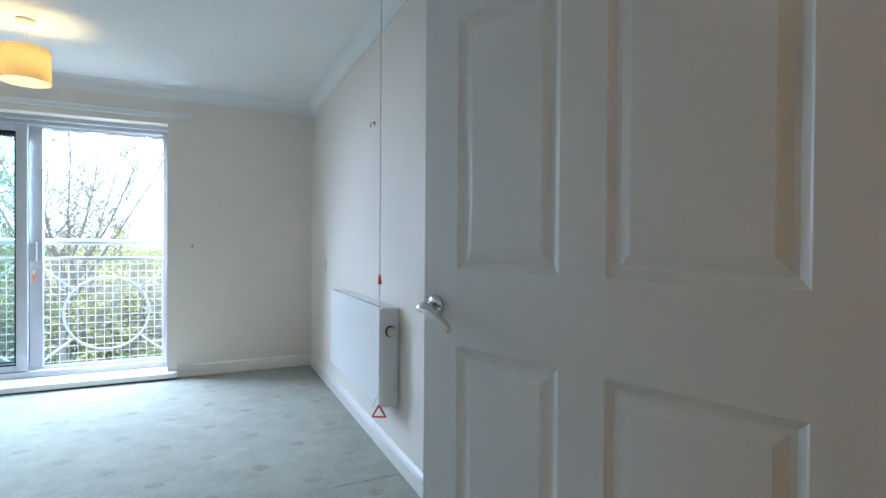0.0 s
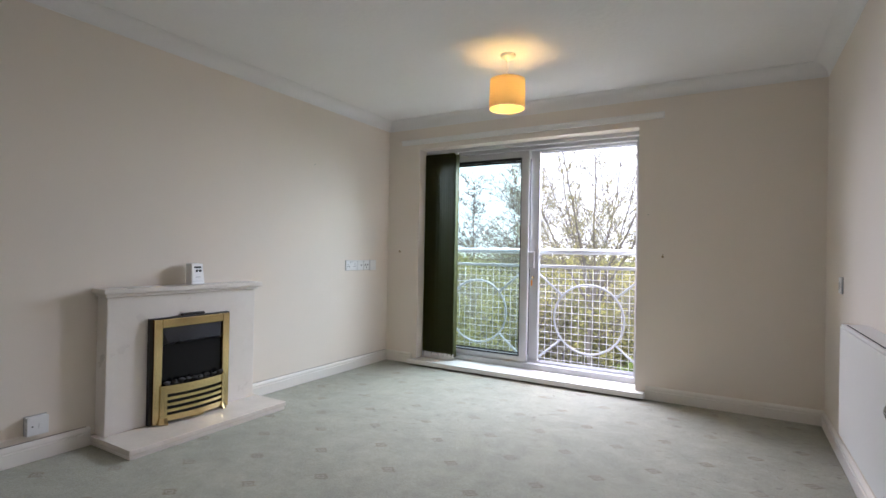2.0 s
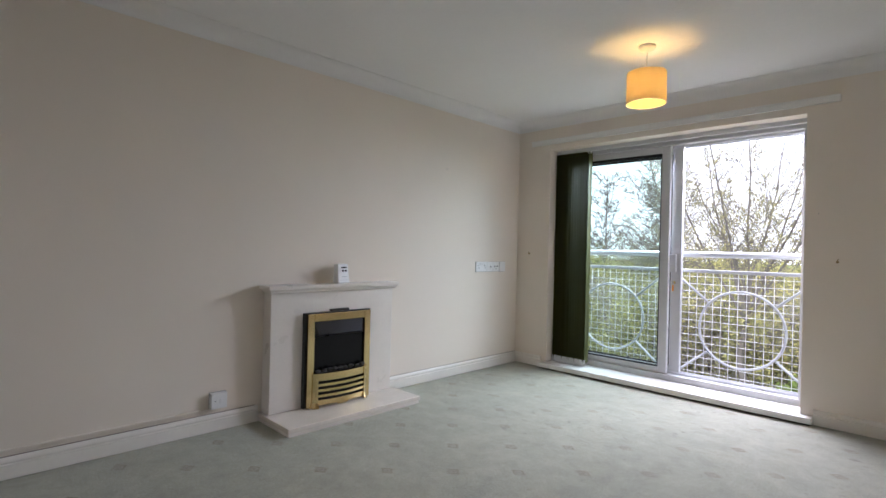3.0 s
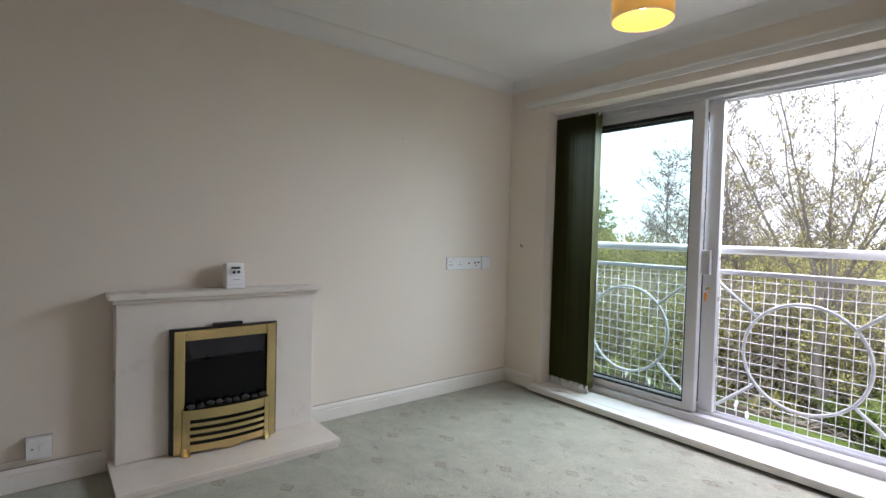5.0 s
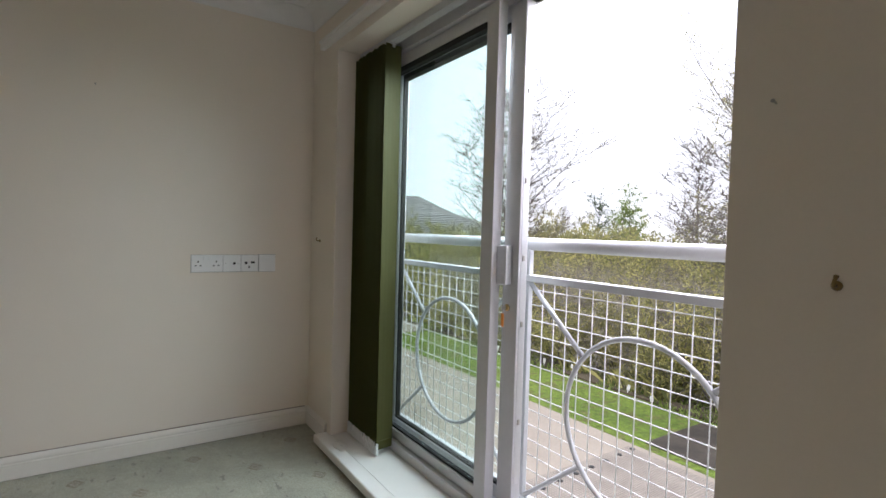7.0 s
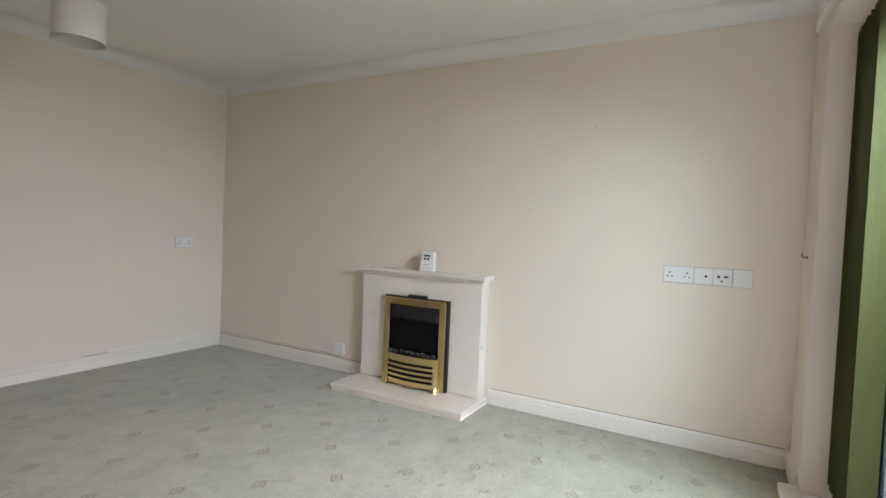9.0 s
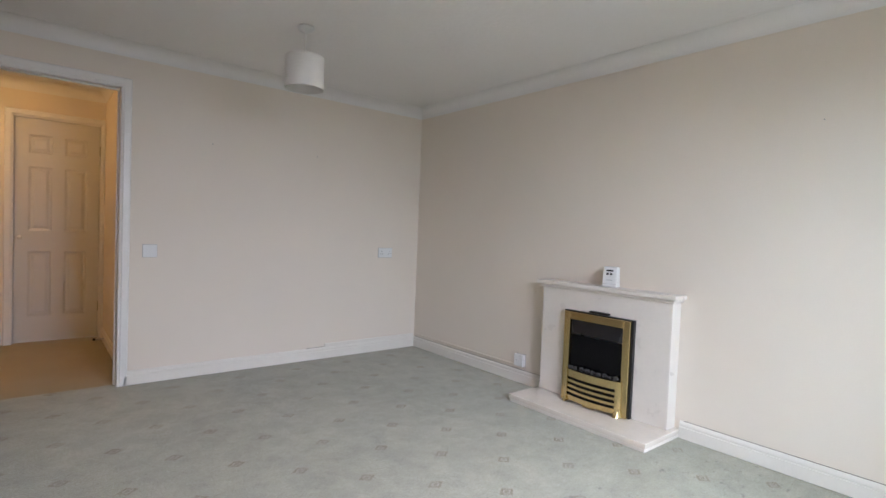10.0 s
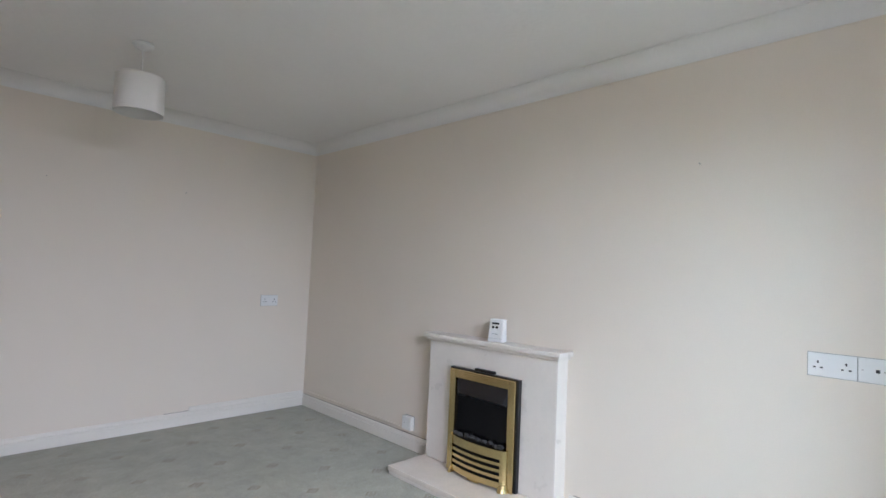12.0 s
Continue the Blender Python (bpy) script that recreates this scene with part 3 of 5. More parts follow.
tagged(new("door_mat", mesh_of("door_mat", boxes((3.20, 4.30, -2.40, -1.79, 0.0, 0.012), bevel=0.004), M_MAT)), "black coir entrance mat on the lobby floor", "mat")
for dx, dy in ((3.458, -1.61),):
    dl = thing("ceiling_downlight", (dx, dy, H), "small round warm downlight in the hall ceiling", "ceiling light")
    part("bezel", lathe(bmesh.new(), (dx, dy, H), [(0.048, 0), (0.048, -0.004), (0.040, -0.007), (0.034, -0.003)], 28), M_PLATE, dl)
    part("lens", lathe(bmesh.new(), (dx, dy, H), [(0.0, -0.0045), (0.033, -0.0045)], 28), M_DOWNLIGHT, dl, "glowing warm lens")

# ---- the sliding window ----
FY, SY = 4.455, 4.515


def window():
    ob = thing("window_1", (1.35, FY, 0.06), "white aluminium sliding patio window, its outer sash slid open", "window", kind="structure")
    fr = part("window_frame", boxes((WIN_X0, WIN_X1, 4.435, 4.575, 1.962, WIN_TOP), (WIN_X0, WIN_X0 + 0.045, 4.435, 4.575, 0.10, 1.962), (WIN_X1 - 0.045, WIN_X1, 4.435, 4.575, 0.10, 1.962), (WIN_X0, WIN_X1, 4.435, 4.575, 0.0, 0.10), bevel=0.003), M_ALU, ob)
    part("track", boxes((WIN_X0 + 0.045, WIN_X1 - 0.045, 4.499, 4.507, 0.10, 0.118), (WIN_X0 + 0.045, WIN_X1 - 0.045, 4.560, 4.568, 0.10, 0.118), (WIN_X0 + 0.045, WIN_X1 - 0.045, 4.499, 4.507, 1.945, 1.962), (WIN_X0 + 0.045, WIN_X1 - 0.045, 4.560, 4.568, 1.945, 1.962)), M_GREYMETAL, fr, "grey metal sliding track")
    for name, x0, x1, y, b, t, st, lab in (("fixed_sash", WIN_X0 + 0.045, 1.360, FY, 0.102, 1.960, 0.068, ""), ("sliding_sash", WIN_X0 + 0.10, 1.440, SY, 0.112, 1.952, 0.082, "white sash slid open with lock plate")):
        y1 = y + 0.042
        sash = part(name, boxes((x0, x0 + st, y, y1, b, t), (x1 - st, x1, y, y1, b, t), (x0 + st, x1 - st, y + 0.002, y1 - 0.002, b, b + 0.045), (x0 + st, x1 - st, y + 0.002, y1 - 0.002, t - 0.055, t), bevel=0.003), M_ALU, ob, lab)
        g = 0.010
        part("gasket", boxes((x0 + st, x0 + st + g, y + 0.010, y1 - 0.010, b + 0.045, t - 0.055), (x1 - st - g, x1 - st, y + 0.010, y1 - 0.010, b + 0.045, t - 0.055), (x0 + st + g, x1 - st - g, y + 0.010, y1 - 0.010, b + 0.045, b + 0.055), (x0 + st + g, x1 - st - g, y + 0.004, y1 - 0.004, t - 0.078, t - 0.0552)), M_BLACKMATT, sash, "black rubber gasket")
        part("pane", boxes((x0 + st + g, x1 - st - g, y + 0.019, y + 0.023, b + 0.055, t - 0.072)), M_GLASS, sash, "clear green-tinted glass")
        if name == "sliding_sash":
            part("pull_handle", boxes((x1 - 0.088, x1 - 0.030, y - 0.034, y - 0.001, 0.930, 1.075), bevel=0.006), M_GREYMETAL, sash, "brushed metal box pull handle")
            part("lock_cylinder", lathe(bmesh.new(), (x1 - 0.052, y, 0.845), [(0.013, 0), (0.013, -0.006), (0.009, -0.010), (0, -0.010)], 20, "y"), M_BRASS, sash, "brass lock cylinder")
            part("key", boxes((x1 - 0.054, x1 - 0.050, y - 0.030, y - 0.010, 0.838, 0.852)), M_HINGE, sash, "small steel key")
            part("key_tag", boxes((x1 - 0.060, x1 - 0.046, y - 0.024, y - 0.021, 0.775, 0.825), bevel=0.001), M_ORANGE, sash, "orange key tag")
            bm = boxes((x1, x1 + 0.0015, y + 0.010, y + 0.032, 0.20, 1.90))
            part("lock_strip", bm, M_GREYMETAL, sash, "pale metal locking strip")
            for z in (0.42, 0.78, 1.02, 1.30, 1.62):
                part("lock_keep", boxes((x1 + 0.0015, x1 + 0.006, y + 0.016, y + 0.026, z, z + 0.020), bevel=0.0015), M_HINGE, sash, "small steel lock keep")
    return ob


window()
sill = boxes((0.30, 2.37, 4.175, L, 0.013, 0.054), bevel=0.006)
box(sill, WIN_X0, WIN_X1, L - 0.001, 4.436, 0.0, 0.0535)
solid("window_sill", sill, M_GLOSS, "white gloss painted threshold board under the window", "sill")
# Recess below the board, coloured dark as its shadow.
solid("sill_plinth", boxes((0.31, 2.36, 4.200, L - 0.002, 0.0, 0.0125)), M_SILL_SHADE, "recessed strip coloured as the shadow gap under the threshold board", "sill")
batten = boxes((0.16, 2.475, 4.222, L - 0.0005, 2.062, 2.108), bevel=0.004)
box(batten, 0.16, 2.475, 4.214, 4.222, 2.094, 2.106, bevel=0.002)
solid("curtain_batten", batten, M_GLOSS, "white painted curtain batten above the window", "batten")


def vertical_blind():
    ob = thing("vertical_blind", (0.54, 4.385, 0.06), "olive green vertical blind drawn together beside the window", "blind")
    part("headrail", boxes((WIN_X0 + 0.002, WIN_X1 - 0.002, 4.365, 4.405, 1.985, WIN_TOP - 0.001), bevel=0.003), M_ALU, ob, "white aluminium headrail")
    rng = random.Random(4)
    n = 19
    for k in range(n):
        x = 0.374 + k * 0.0173
        turn = radians(83 + rng.uniform(-6, 6)) if k < n - 1 else radians(98)
        m = Matrix.Translation((x + rng.uniform(-0.003, 0.003), 4.385 + rng.uniform(-0.005, 0.005), 0)) @ Matrix.Rotation(turn, 4, "Z")
        bm = bmesh.new()
        w = 0.0445
        cols = [(-w, 0.000), (-w * 0.5, 0.0022), (0, 0.003), (w * 0.5, 0.0022), (w, 0.000)]
        for o in (0.0, 0.0007):
            lo, hi = [bm.verts.new((a, b + o, 0.105)) for a, b in cols], [bm.verts.new((a, b + o, 1.978)) for a, b in cols]
            for i in range(4):
                bm.faces.new((lo[i], lo[i + 1], hi[i + 1], hi[i]))
        bmesh.ops.transform(bm, matrix=m, verts=bm.verts)
        slat = part("slat", bm, M_BLIND, ob)
        bm = bmesh.new()
        box(bm, -0.043, 0.043, -0.001, 0.004, 0.080, 0.122, bevel=0.0015, m=m)
        part("bottom_weight", bm, M_BLIND, slat, "weighted pocket at the foot of the slat")
        bm = bmesh.new()
        box(bm, -0.0475, -0.036, -0.0035, 0.006, 0.054 + 0.012 * (k % 2) + rng.uniform(0, 0.008), 0.112, bevel=0.0015, m=m)
        part("weight_clip", bm, M_PLATE, slat, "pale plastic chain clip at the foot of the slat")
        loop = [(x + 0.010 + 0.006 * math.sin(a), 4.336 + rng.uniform(-0.003, 0.003), 0.080 + 0.022 * math.cos(a)) for a in (math.tau * j / 10 for j in range(10))]
        part("chain_link", tube(bmesh.new(), loop, 0.0026, 6), M_PLATE, slat, "white plastic chain link")
        part("hanger", boxes((x - 0.004, x + 0.004, 4.378, 4.392, 1.965, 1.986)), M_PLATE, slat)
    bm = bmesh.new()
    pts = []
    for k in range(n):
        x = 0.374 + k * 0.0173
        pts += [(x, 4.338, 0.085), (x + 0.0077, 4.335, 0.070 + rng.uniform(-0.004, 0.004))]
    tube(bm, pts, 0.0014, 6)
    part("bead_chain", bm, M_PLATE, ob, "white linking chain hanging slack")


vertical_blind()
coil = bmesh.new()
for cx, r, h in ((0.50, 0.035, 0.0), (0.545, 0.028, 0.002)):
    tube(coil, [(cx + r * math.cos(a) * 1.5, 4.235 + r * math.sin(a) * 0.8, 0.0565 + h) for a in (math.tau * k / 20 for k in range(19))], 0.0018, 6)
tagged(new("blind_cord", mesh_of("blind_cord", coil, M_PLATE)), "loose white blind cord lying on the threshold", "cord")

# ---- railing outside the window ----
RY, RZ0, RZ1 = 4.69, 0.055, 0.945
POSTS = (0.235, 1.300, 2.365)


def railing():
    ob = thing("balcony_railing", (1.3, RY, 0), "white steel balcony railing with circles and square mesh", "railing")
    part("top_rail", tube(bmesh.new(), [(POSTS[0] - 0.06, RY, 1.078), (POSTS[2] + 0.06, RY, 1.080)], 0.0245, 20), M_STEEL, ob)
    part("middle_rail", boxes((POSTS[0], POSTS[2], RY - 0.02, RY + 0.02, 0.930, 0.957), bevel=0.004), M_STEEL, ob)
    part("bottom_rail", boxes((POSTS[0], POSTS[2], RY - 0.02, RY + 0.02, 0.035, 0.065), bevel=0.004), M_STEEL, ob)
    for x in POSTS:
        part("post", boxes((x - 0.025, x + 0.025, RY - 0.012, RY + 0.012, -0.20, 1.058), bevel=0.004), M_STEEL, ob)
        part("bracket", boxes((x - 0.02, x + 0.02, OUT, RY - 0.012, -0.16, -0.13), bevel=0.003), M_STEEL, ob)
    for a, b in zip(POSTS, POSTS[1:]):
        cx, cz, r = (a + b) / 2 + 0.003, 0.492, 0.300
        part("circle", ring(bmesh.new(), (cx, RY - 0.006, cz), r, 0.0095), M_STEEL, ob)
        for sx in (-1, 1):
            for sz in (-1, 1):
                corner = Vector((a + 0.03 if sx < 0 else b - 0.03, RY - 0.006, RZ1 - 0.02 if sz > 0 else RZ0 + 0.012))
                d = (corner - Vector((cx, RY - 0.006, cz))).normalized()
                part("strut", tube(bmesh.new(), [Vector((cx, RY - 0.006, cz)) + d * (r + 0.008), corner], 0.0095, 8), M_STEEL, ob)
        bm = bmesh.new()
        k = 1
        while a + 0.025 + k * 0.0605 < b - 0.03:
            x = a + 0.025 + k * 0.0605
            tube(bm, [(x, RY + 0.008, RZ0), (x, RY + 0.008, RZ1 - 0.018)], 0.0022, 5)
            k += 1
        z = RZ0 + 0.055
        while z < RZ1 - 0.03:
            tube(bm, [(a + 0.02, RY + 0.012, z), (b - 0.02, RY + 0.012, z)], 0.0022, 5)
            z += 0.0605
        part("wire_mesh", bm, M_MESH, ob, "pale square welded wire mesh")


railing()
# ---- fireplace ----


def fireplace():
    ob = thing("fireplace_surround", (0, 2.142, 0), "cream marble fireplace surround with mantel shelf and hearth", "fireplace")
    bm = boxes((0, 0.387, 1.648, 2.639, 0.022, 0.050), bevel=0.003)
    part("hearth", bm, M_HEARTH, ob, "polished cream marble hearth slab")
    part("hearth_plinth", boxes((0, 0.380, 1.654, 2.633, 0.0, 0.0215), bevel=0.001), M_MARBLE, ob)
    part("back_panel", boxes((0, 0.098, 1.672, 2.608, 0.050, 0.781), bevel=0.005), M_MARBLE, ob)
    part("mantel_moulding", boxes((0, 0.118, 1.658, 2.622, 0.7815, 0.801), bevel=0.005), M_MARBLE, ob)
    part("mantel_shelf", boxes((0, 0.137, 1.642, 2.638, 0.8015, 0.827), bevel=0.004), M_MARBLE, ob)


fireplace()


def bowed(y):
    """How far the fret stands out, along its width."""
    u = (y - 2.140) / 0.235
    return 0.150 + 0.040 * (1 - u * u)


def bowed_bar(bm, y0, y1, z0, z1, depth=0.006, n=14):
    rows = []
    for k in range(n + 1):
        y = y0 + (y1 - y0) * k / n
        x = bowed(y)
        rows.append([bm.verts.new(p) for p in ((x, y, z0), (x, y, z1), (x - depth, y, z1), (x - depth, y, z0))])
    for a, b in zip(rows, rows[1:]):
        for i in range(4):
            bm.faces.new((a[i], a[(i + 1) % 4], b[(i + 1) % 4], b[i]))
    bm.faces.new(rows[0]), bm.faces.new(rows[-1][::-1])


def fret_end(y, side, n=12):
    """A quarter-round upright that turns the fret back to the frame, flaring out at its foot."""
    bm = bmesh.new()
    inner = y - side * 0.034
    rows = []
    for k in range(n + 1):
        z = 0.0515 + 0.2165 * k / n
        flare = 0.016 * max(0.0, 1 - (z - 0.0515) / 0.055) ** 2
        ring_pts = [(bowed(inner) + 0.004 + flare, inner)]
        for j in range(1, 7):
            a = math.pi / 2 * j / 6
            ring_pts.append((0.136 + (bowed(inner) - 0.132 + flare) * math.cos(a), inner + side * (0.034 + flare * 0.6) * math.sin(a)))
        ring_pts += [(0.136, inner)]
        rows.append([bm.verts.new((p[0], p[1], z)) for p in ring_pts])
    m = len(rows[0])
    for lo, hi in zip(rows, rows[1:]):
        for i in range(m):
            bm.faces.new((lo[i], lo[(i + 1) % m], hi[(i + 1) % m], hi[i]))
    bm.faces.new(rows[0]), bm.faces.new(rows[-1][::-1])
    return bm


def electric_fire():
    ob = thing("electric_fire", (0.11, 2.137, 0.05), "brass framed electric fire with black glass and coals", "electric fire")
    part("casing", boxes((0.0985, 0.126, 1.885, 2.390, 0.051, 0.648), bevel=0.002), M_BLACK, ob, "black metal casing")
    y0, y1, z0, z1 = 1.899, 2.379, 0.051, 0.642
    g0, g1, h0, h1 = 1.946, 2.332, 0.10, 0.592
    part("brass_frame", boxes((0.1265, 0.146, y0, g0, z0, z1), (0.1265, 0.146, g1, y1, z0, z1), (0.1265, 0.146, g0, g1, h1, z1), bevel=0.004), M_BRASS, ob, "brushed brass frame")
    part("glass", boxes((0.1265, 0.1295, g0, g1, h0, h1)), M_FIREGLASS, ob, "dark smoked glass")
    bm = bmesh.new()
    vs = [bm.verts.new(p) for p in ((0.130, g0 + 0.004, h1 - 0.002), (0.130, g1 - 0.004, h1 - 0.002), (0.146, g1 - 0.03, h1 - 0.085), (0.146, g0 + 0.03, h1 - 0.085), (0.130, g0 + 0.004, h1 - 0.10), (0.130, g1 - 0.004, h1 - 0.10))]
    bm.faces.new((vs[0], vs[1], vs[2], vs[3])), bm.faces.new((vs[0], vs[3], vs[4])), bm.faces.new((vs[1], vs[5], vs[2])), bm.faces.new((vs[3], vs[2], vs[5], vs[4])), bm.faces.new((vs[0], vs[4], vs[5], vs[1]))
    part("hood", bm, surface("dark_grey_metal_hood", (0.035, 0.037, 0.042), 0.3, 0.1, 60, 4.0, 0.03, metal=0.6), ob, "dark grey sloping metal hood")
    part("control_knob", boxes((0.1, 0.128, 2.075, 2.215, 0.649, 0.664), bevel=0.004), M_BLACK, ob, "black control bar")
    for za, zb in ((0.068, 0.100), (0.117, 0.134), (0.151, 0.168), (0.185, 0.202), (0.219, 0.266)):
        fret = bmesh.new()
        bowed_bar(fret, 1.952, 2.326, za, zb, 0.008, 18)
        part("fret_bar", fret, M_BRASS, ob, "bowed brass bar")
    part("fret_backing", boxes((0.1297, 0.140, 1.925, 2.355, 0.06, 0.262)), M_BLACKMATT, ob, "black backing behind the fret")
    for y, side in ((1.930, -1), (2.348, 1)):
        part("fret_end", fret_end(y, side), M_BRASS, ob, "rounded brass end of the fret with a flared foot")
    bm = bmesh.new()
    bowed_bar(bm, 2.100, 2.180, 0.058, 0.070, 0.014)
    part("fret_badge", bm, M_BRASS, ob, "small shaped brass apron")
    rng = random.Random(11)
    for k in range(9):
        bm = bmesh.new()
        bmesh.ops.create_icosphere(bm, subdivisions=2, radius=0.020)
        c = Vector((0.150 + rng.uniform(-0.004, 0.010), 1.972 + k * 0.042, 0.276 + rng.uniform(0, 0.006)))
        for v in bm.verts:
            v.co = Vector((v.co.x * 0.8, v.co.y * 1.15, v.co.z * 0.75)) * (0.8 + 0.55 * noise.noise(v.co * 60 + c * 30)) + c
        part("coal", bm, M_COAL, ob, "dull grey imitation coal")


electric_fire()


def thermostat():
    """A wireless room thermostat, turned a little towards the room's middle."""
    ob = thing("room_thermostat", (0.070, 2.185, 0.827), "white plastic room thermostat standing on the mantel shelf", "thermostat")
    m = Matrix.Translation((0.070, 2.185, 0.827)) @ Matrix.Rotation(radians(8), 4, "Z")

    def put(name, material, label="", *items, bevel=0.0):
        bm = boxes(*items, bevel=bevel)
        bmesh.ops.transform(bm, matrix=m, verts=bm.verts)
        return part(name, bm, material, ob, label)

    bm = boxes((-0.030, 0.026, -0.050, 0.050, 0.0, 0.130), bevel=0.007)
    bmesh.ops.bevel(bm, geom=[e for e in bm.edges if abs(e.verts[0].co.z - e.verts[1].co.z) < 0.001 and e.verts[0].co.z > 0.128 and e.calc_length() > 0.03], offset=0.010, segments=3, affect="EDGES")
    for v in bm.verts:
        if v.co.z > 0.09:
            v.co.x -= (v.co.z - 0.09) * 0.45 if v.co.x > 0 else 0
        v.co.y *= 1.0 - 0.10 * v.co.z / 0.13
    bmesh.ops.transform(bm, matrix=m, verts=bm.verts)
    part("case", bm, M_PLATE, ob)
    put("display", M_HOLE, "dark display window", (0.0155, 0.0225, -0.022, 0.022, 0.100, 0.110), bevel=0.001)
    for y in (-0.012, 0.012):
        bm = lathe(bmesh.new(), (0.024, y, 0.084), [(0.0075, 0), (0.0075, 0.004), (0.0, 0.0045)], 18, "x")
        bmesh.ops.transform(bm, matrix=m, verts=bm.verts)
        part("button", bm, M_HOLE, ob, "round dark button")
    put("mark", surface("grey_print", (0.35, 0.35, 0.36), 0.5), "", (0.0255, 0.0268, -0.018, 0.018, 0.044, 0.047))
    # Thin grey bar draws the shadow line of a slot in colour.
    put("slot_shade_bar", surface("grey_shadow_line", (0.45, 0.45, 0.45), 0.5), "", (0.0255, 0.0266, -0.046, 0.046, 0.020, 0.0215))


thermostat()

# ---- plates and small things on the walls ----


def wall_matrix(wall, along, z):
    """Local x along the wall to the right as one faces it, local y out of the wall, local z up."""
    if wall == "west":
        return Matrix.Translation((0, along, z)) @ Matrix(((0, 1, 0, 0), (1, 0, 0, 0), (0, 0, 1, 0), (0, 0, 0, 1)))
    if wall == "south":
        return Matrix.Translation((along, 0, z))
    if wall == "east":
        return Matrix.Translation((W, along, z)) @ Matrix(((0, -1, 0, 0), (1, 0, 0, 0), (0, 0, 1, 0), (0, 0, 0, 1)))
    return Matrix.Translation((along, L, z)) @ Matrix(((1, 0, 0, 0), (0, -1, 0, 0), (0, 0, 1, 0), (0, 0, 0, 1)))


def plate(name, wall, along, z, width, height, label, category, details=(), thick=0.009, group=""):
    m = wall_matrix(wall, along, z)
    ob = thing(name, m.translation, label, category, group)

    def put(n, material, lab, *items, bevel=0.0):
        bm = boxes(*items, bevel=bevel)
        bmesh.ops.transform(bm, matrix=m, verts=bm.verts)
        return part(n, bm, material, ob, lab)

    # Slightly larger rim behind the plate, coloured as its shadow gap.
    put("edge_shade_rim", M_PLATE_SHADE, "grey rim standing for the shadow round the plate", (-width / 2 - 0.0022, width / 2 + 0.0022, 0.0003, 0.0032, -height / 2 - 0.0022, height / 2 + 0.0022))
    put("plate", M_PLATE, "", (-width / 2, width / 2, 0.0034, thick, -height / 2, height / 2), bevel=0.002)
    for n, material, lab, x, zz, w, h, d in details:
        put(n, material, lab, (x - w / 2, x + w / 2, thick - 0.001, thick + d, zz - h / 2, zz + h / 2), bevel=min(w, h, 0.003) * 0.3)
    return ob


def socket_details(x):
    return [("socket_hole", M_HOLE, "dark socket slot", x, 0.010, 0.0055, 0.010, 0.0012), ("socket_hole", M_HOLE, "dark socket slot", x - 0.011, -0.010, 0.009, 0.0055, 0.0012), ("socket_hole", M_HOLE, "dark socket slot", x + 0.011, -0.010, 0.009, 0.0055, 0.0012)]


ROCK = ("rocker", M_PLATE, "white rocker switch")
double = socket_details(-0.042) + socket_details(0.042) + [(*ROCK, -0.012, 0.027, 0.012, 0.018, 0.003), (*ROCK, 0.012, 0.027, 0.012, 0.018, 0.003)]
plate("double_socket", "west", 3.708, 0.922, 0.146, 0.086, "white double power socket on the fireplace wall", "socket", double)
plate("aerial_socket", "west", 3.826, 0.922, 0.086, 0.086, "white television aerial outlet plate", "socket", [("outlet", M_HOLE, "dark round outlet", 0.012, 0, 0.012, 0.012, 0.002), ("screw", M_HINGE, "", -0.030, 0, 0.004, 0.004, 0.001), ("screw", M_HINGE, "", 0.030, 0, 0.004, 0.004, 0.001)])
plate("telephone_socket", "west", 3.914, 0.922, 0.086, 0.086, "white twin outlet plate with dark openings", "socket", [("outlet", M_HOLE, "dark round outlet", -0.018, 0.002, 0.013, 0.013, 0.002), ("outlet", M_HOLE, "dark outlet", 0.016, 0.004, 0.020, 0.010, 0.002), ("outlet", M_HOLE, "dark round outlet", -0.002, -0.020, 0.008, 0.010, 0.002)])
plate("blank_plate", "west", 4.004, 0.922, 0.086, 0.090, "plain white blanking plate beside the sockets", "wall plate", [("bar", M_PLATE, "", 0, 0.028, 0.066, 0.004, 0.002)], thick=0.013)
plate("double_socket", "south", 0.371, 0.918, 0.146, 0.086, "white double power socket near the room corner", "socket", double)
plate("light_switch", "south", 2.290, 0.922, 0.086, 0.086, "white light switch beside the doorway", "switch", [(*ROCK, 0, 0, 0.020, 0.030, 0.004), ("trim_line", M_GLOSS, "", 0, 0.036, 0.080, 0.003, 0.001)])
plate("fused_spur", "east", 3.70, 0.915, 0.086, 0.086, "white fused switch plate above the radiator", "switch", [(*ROCK, 0.012, 0, 0.014, 0.024, 0.003)])
plate("surface_socket_box", "west", 1.407, 0.178, 0.088, 0.088, "white surface box above the skirting by the hearth", "socket", [(*ROCK, 0.010, 0.0, 0.016, 0.026, 0.004), ("lamp_window", M_HOLE, "", -0.022, 0.0, 0.006, 0.006, 0.001)], thick=0.036)
solid("cable_trunking", boxes((0.0003, 0.013, 0.03, 1.362, 0.124, 0.136), bevel=0.002), M_WALL, "thin painted cable trunking above the skirting", "trunking")
solid("cable_trunking_2", boxes((0.02, 0.955, 0.0003, 0.016, 0.1005, 0.130), bevel=0.002), M_SKIRT, "white mini trunking above the skirting", "trunking")


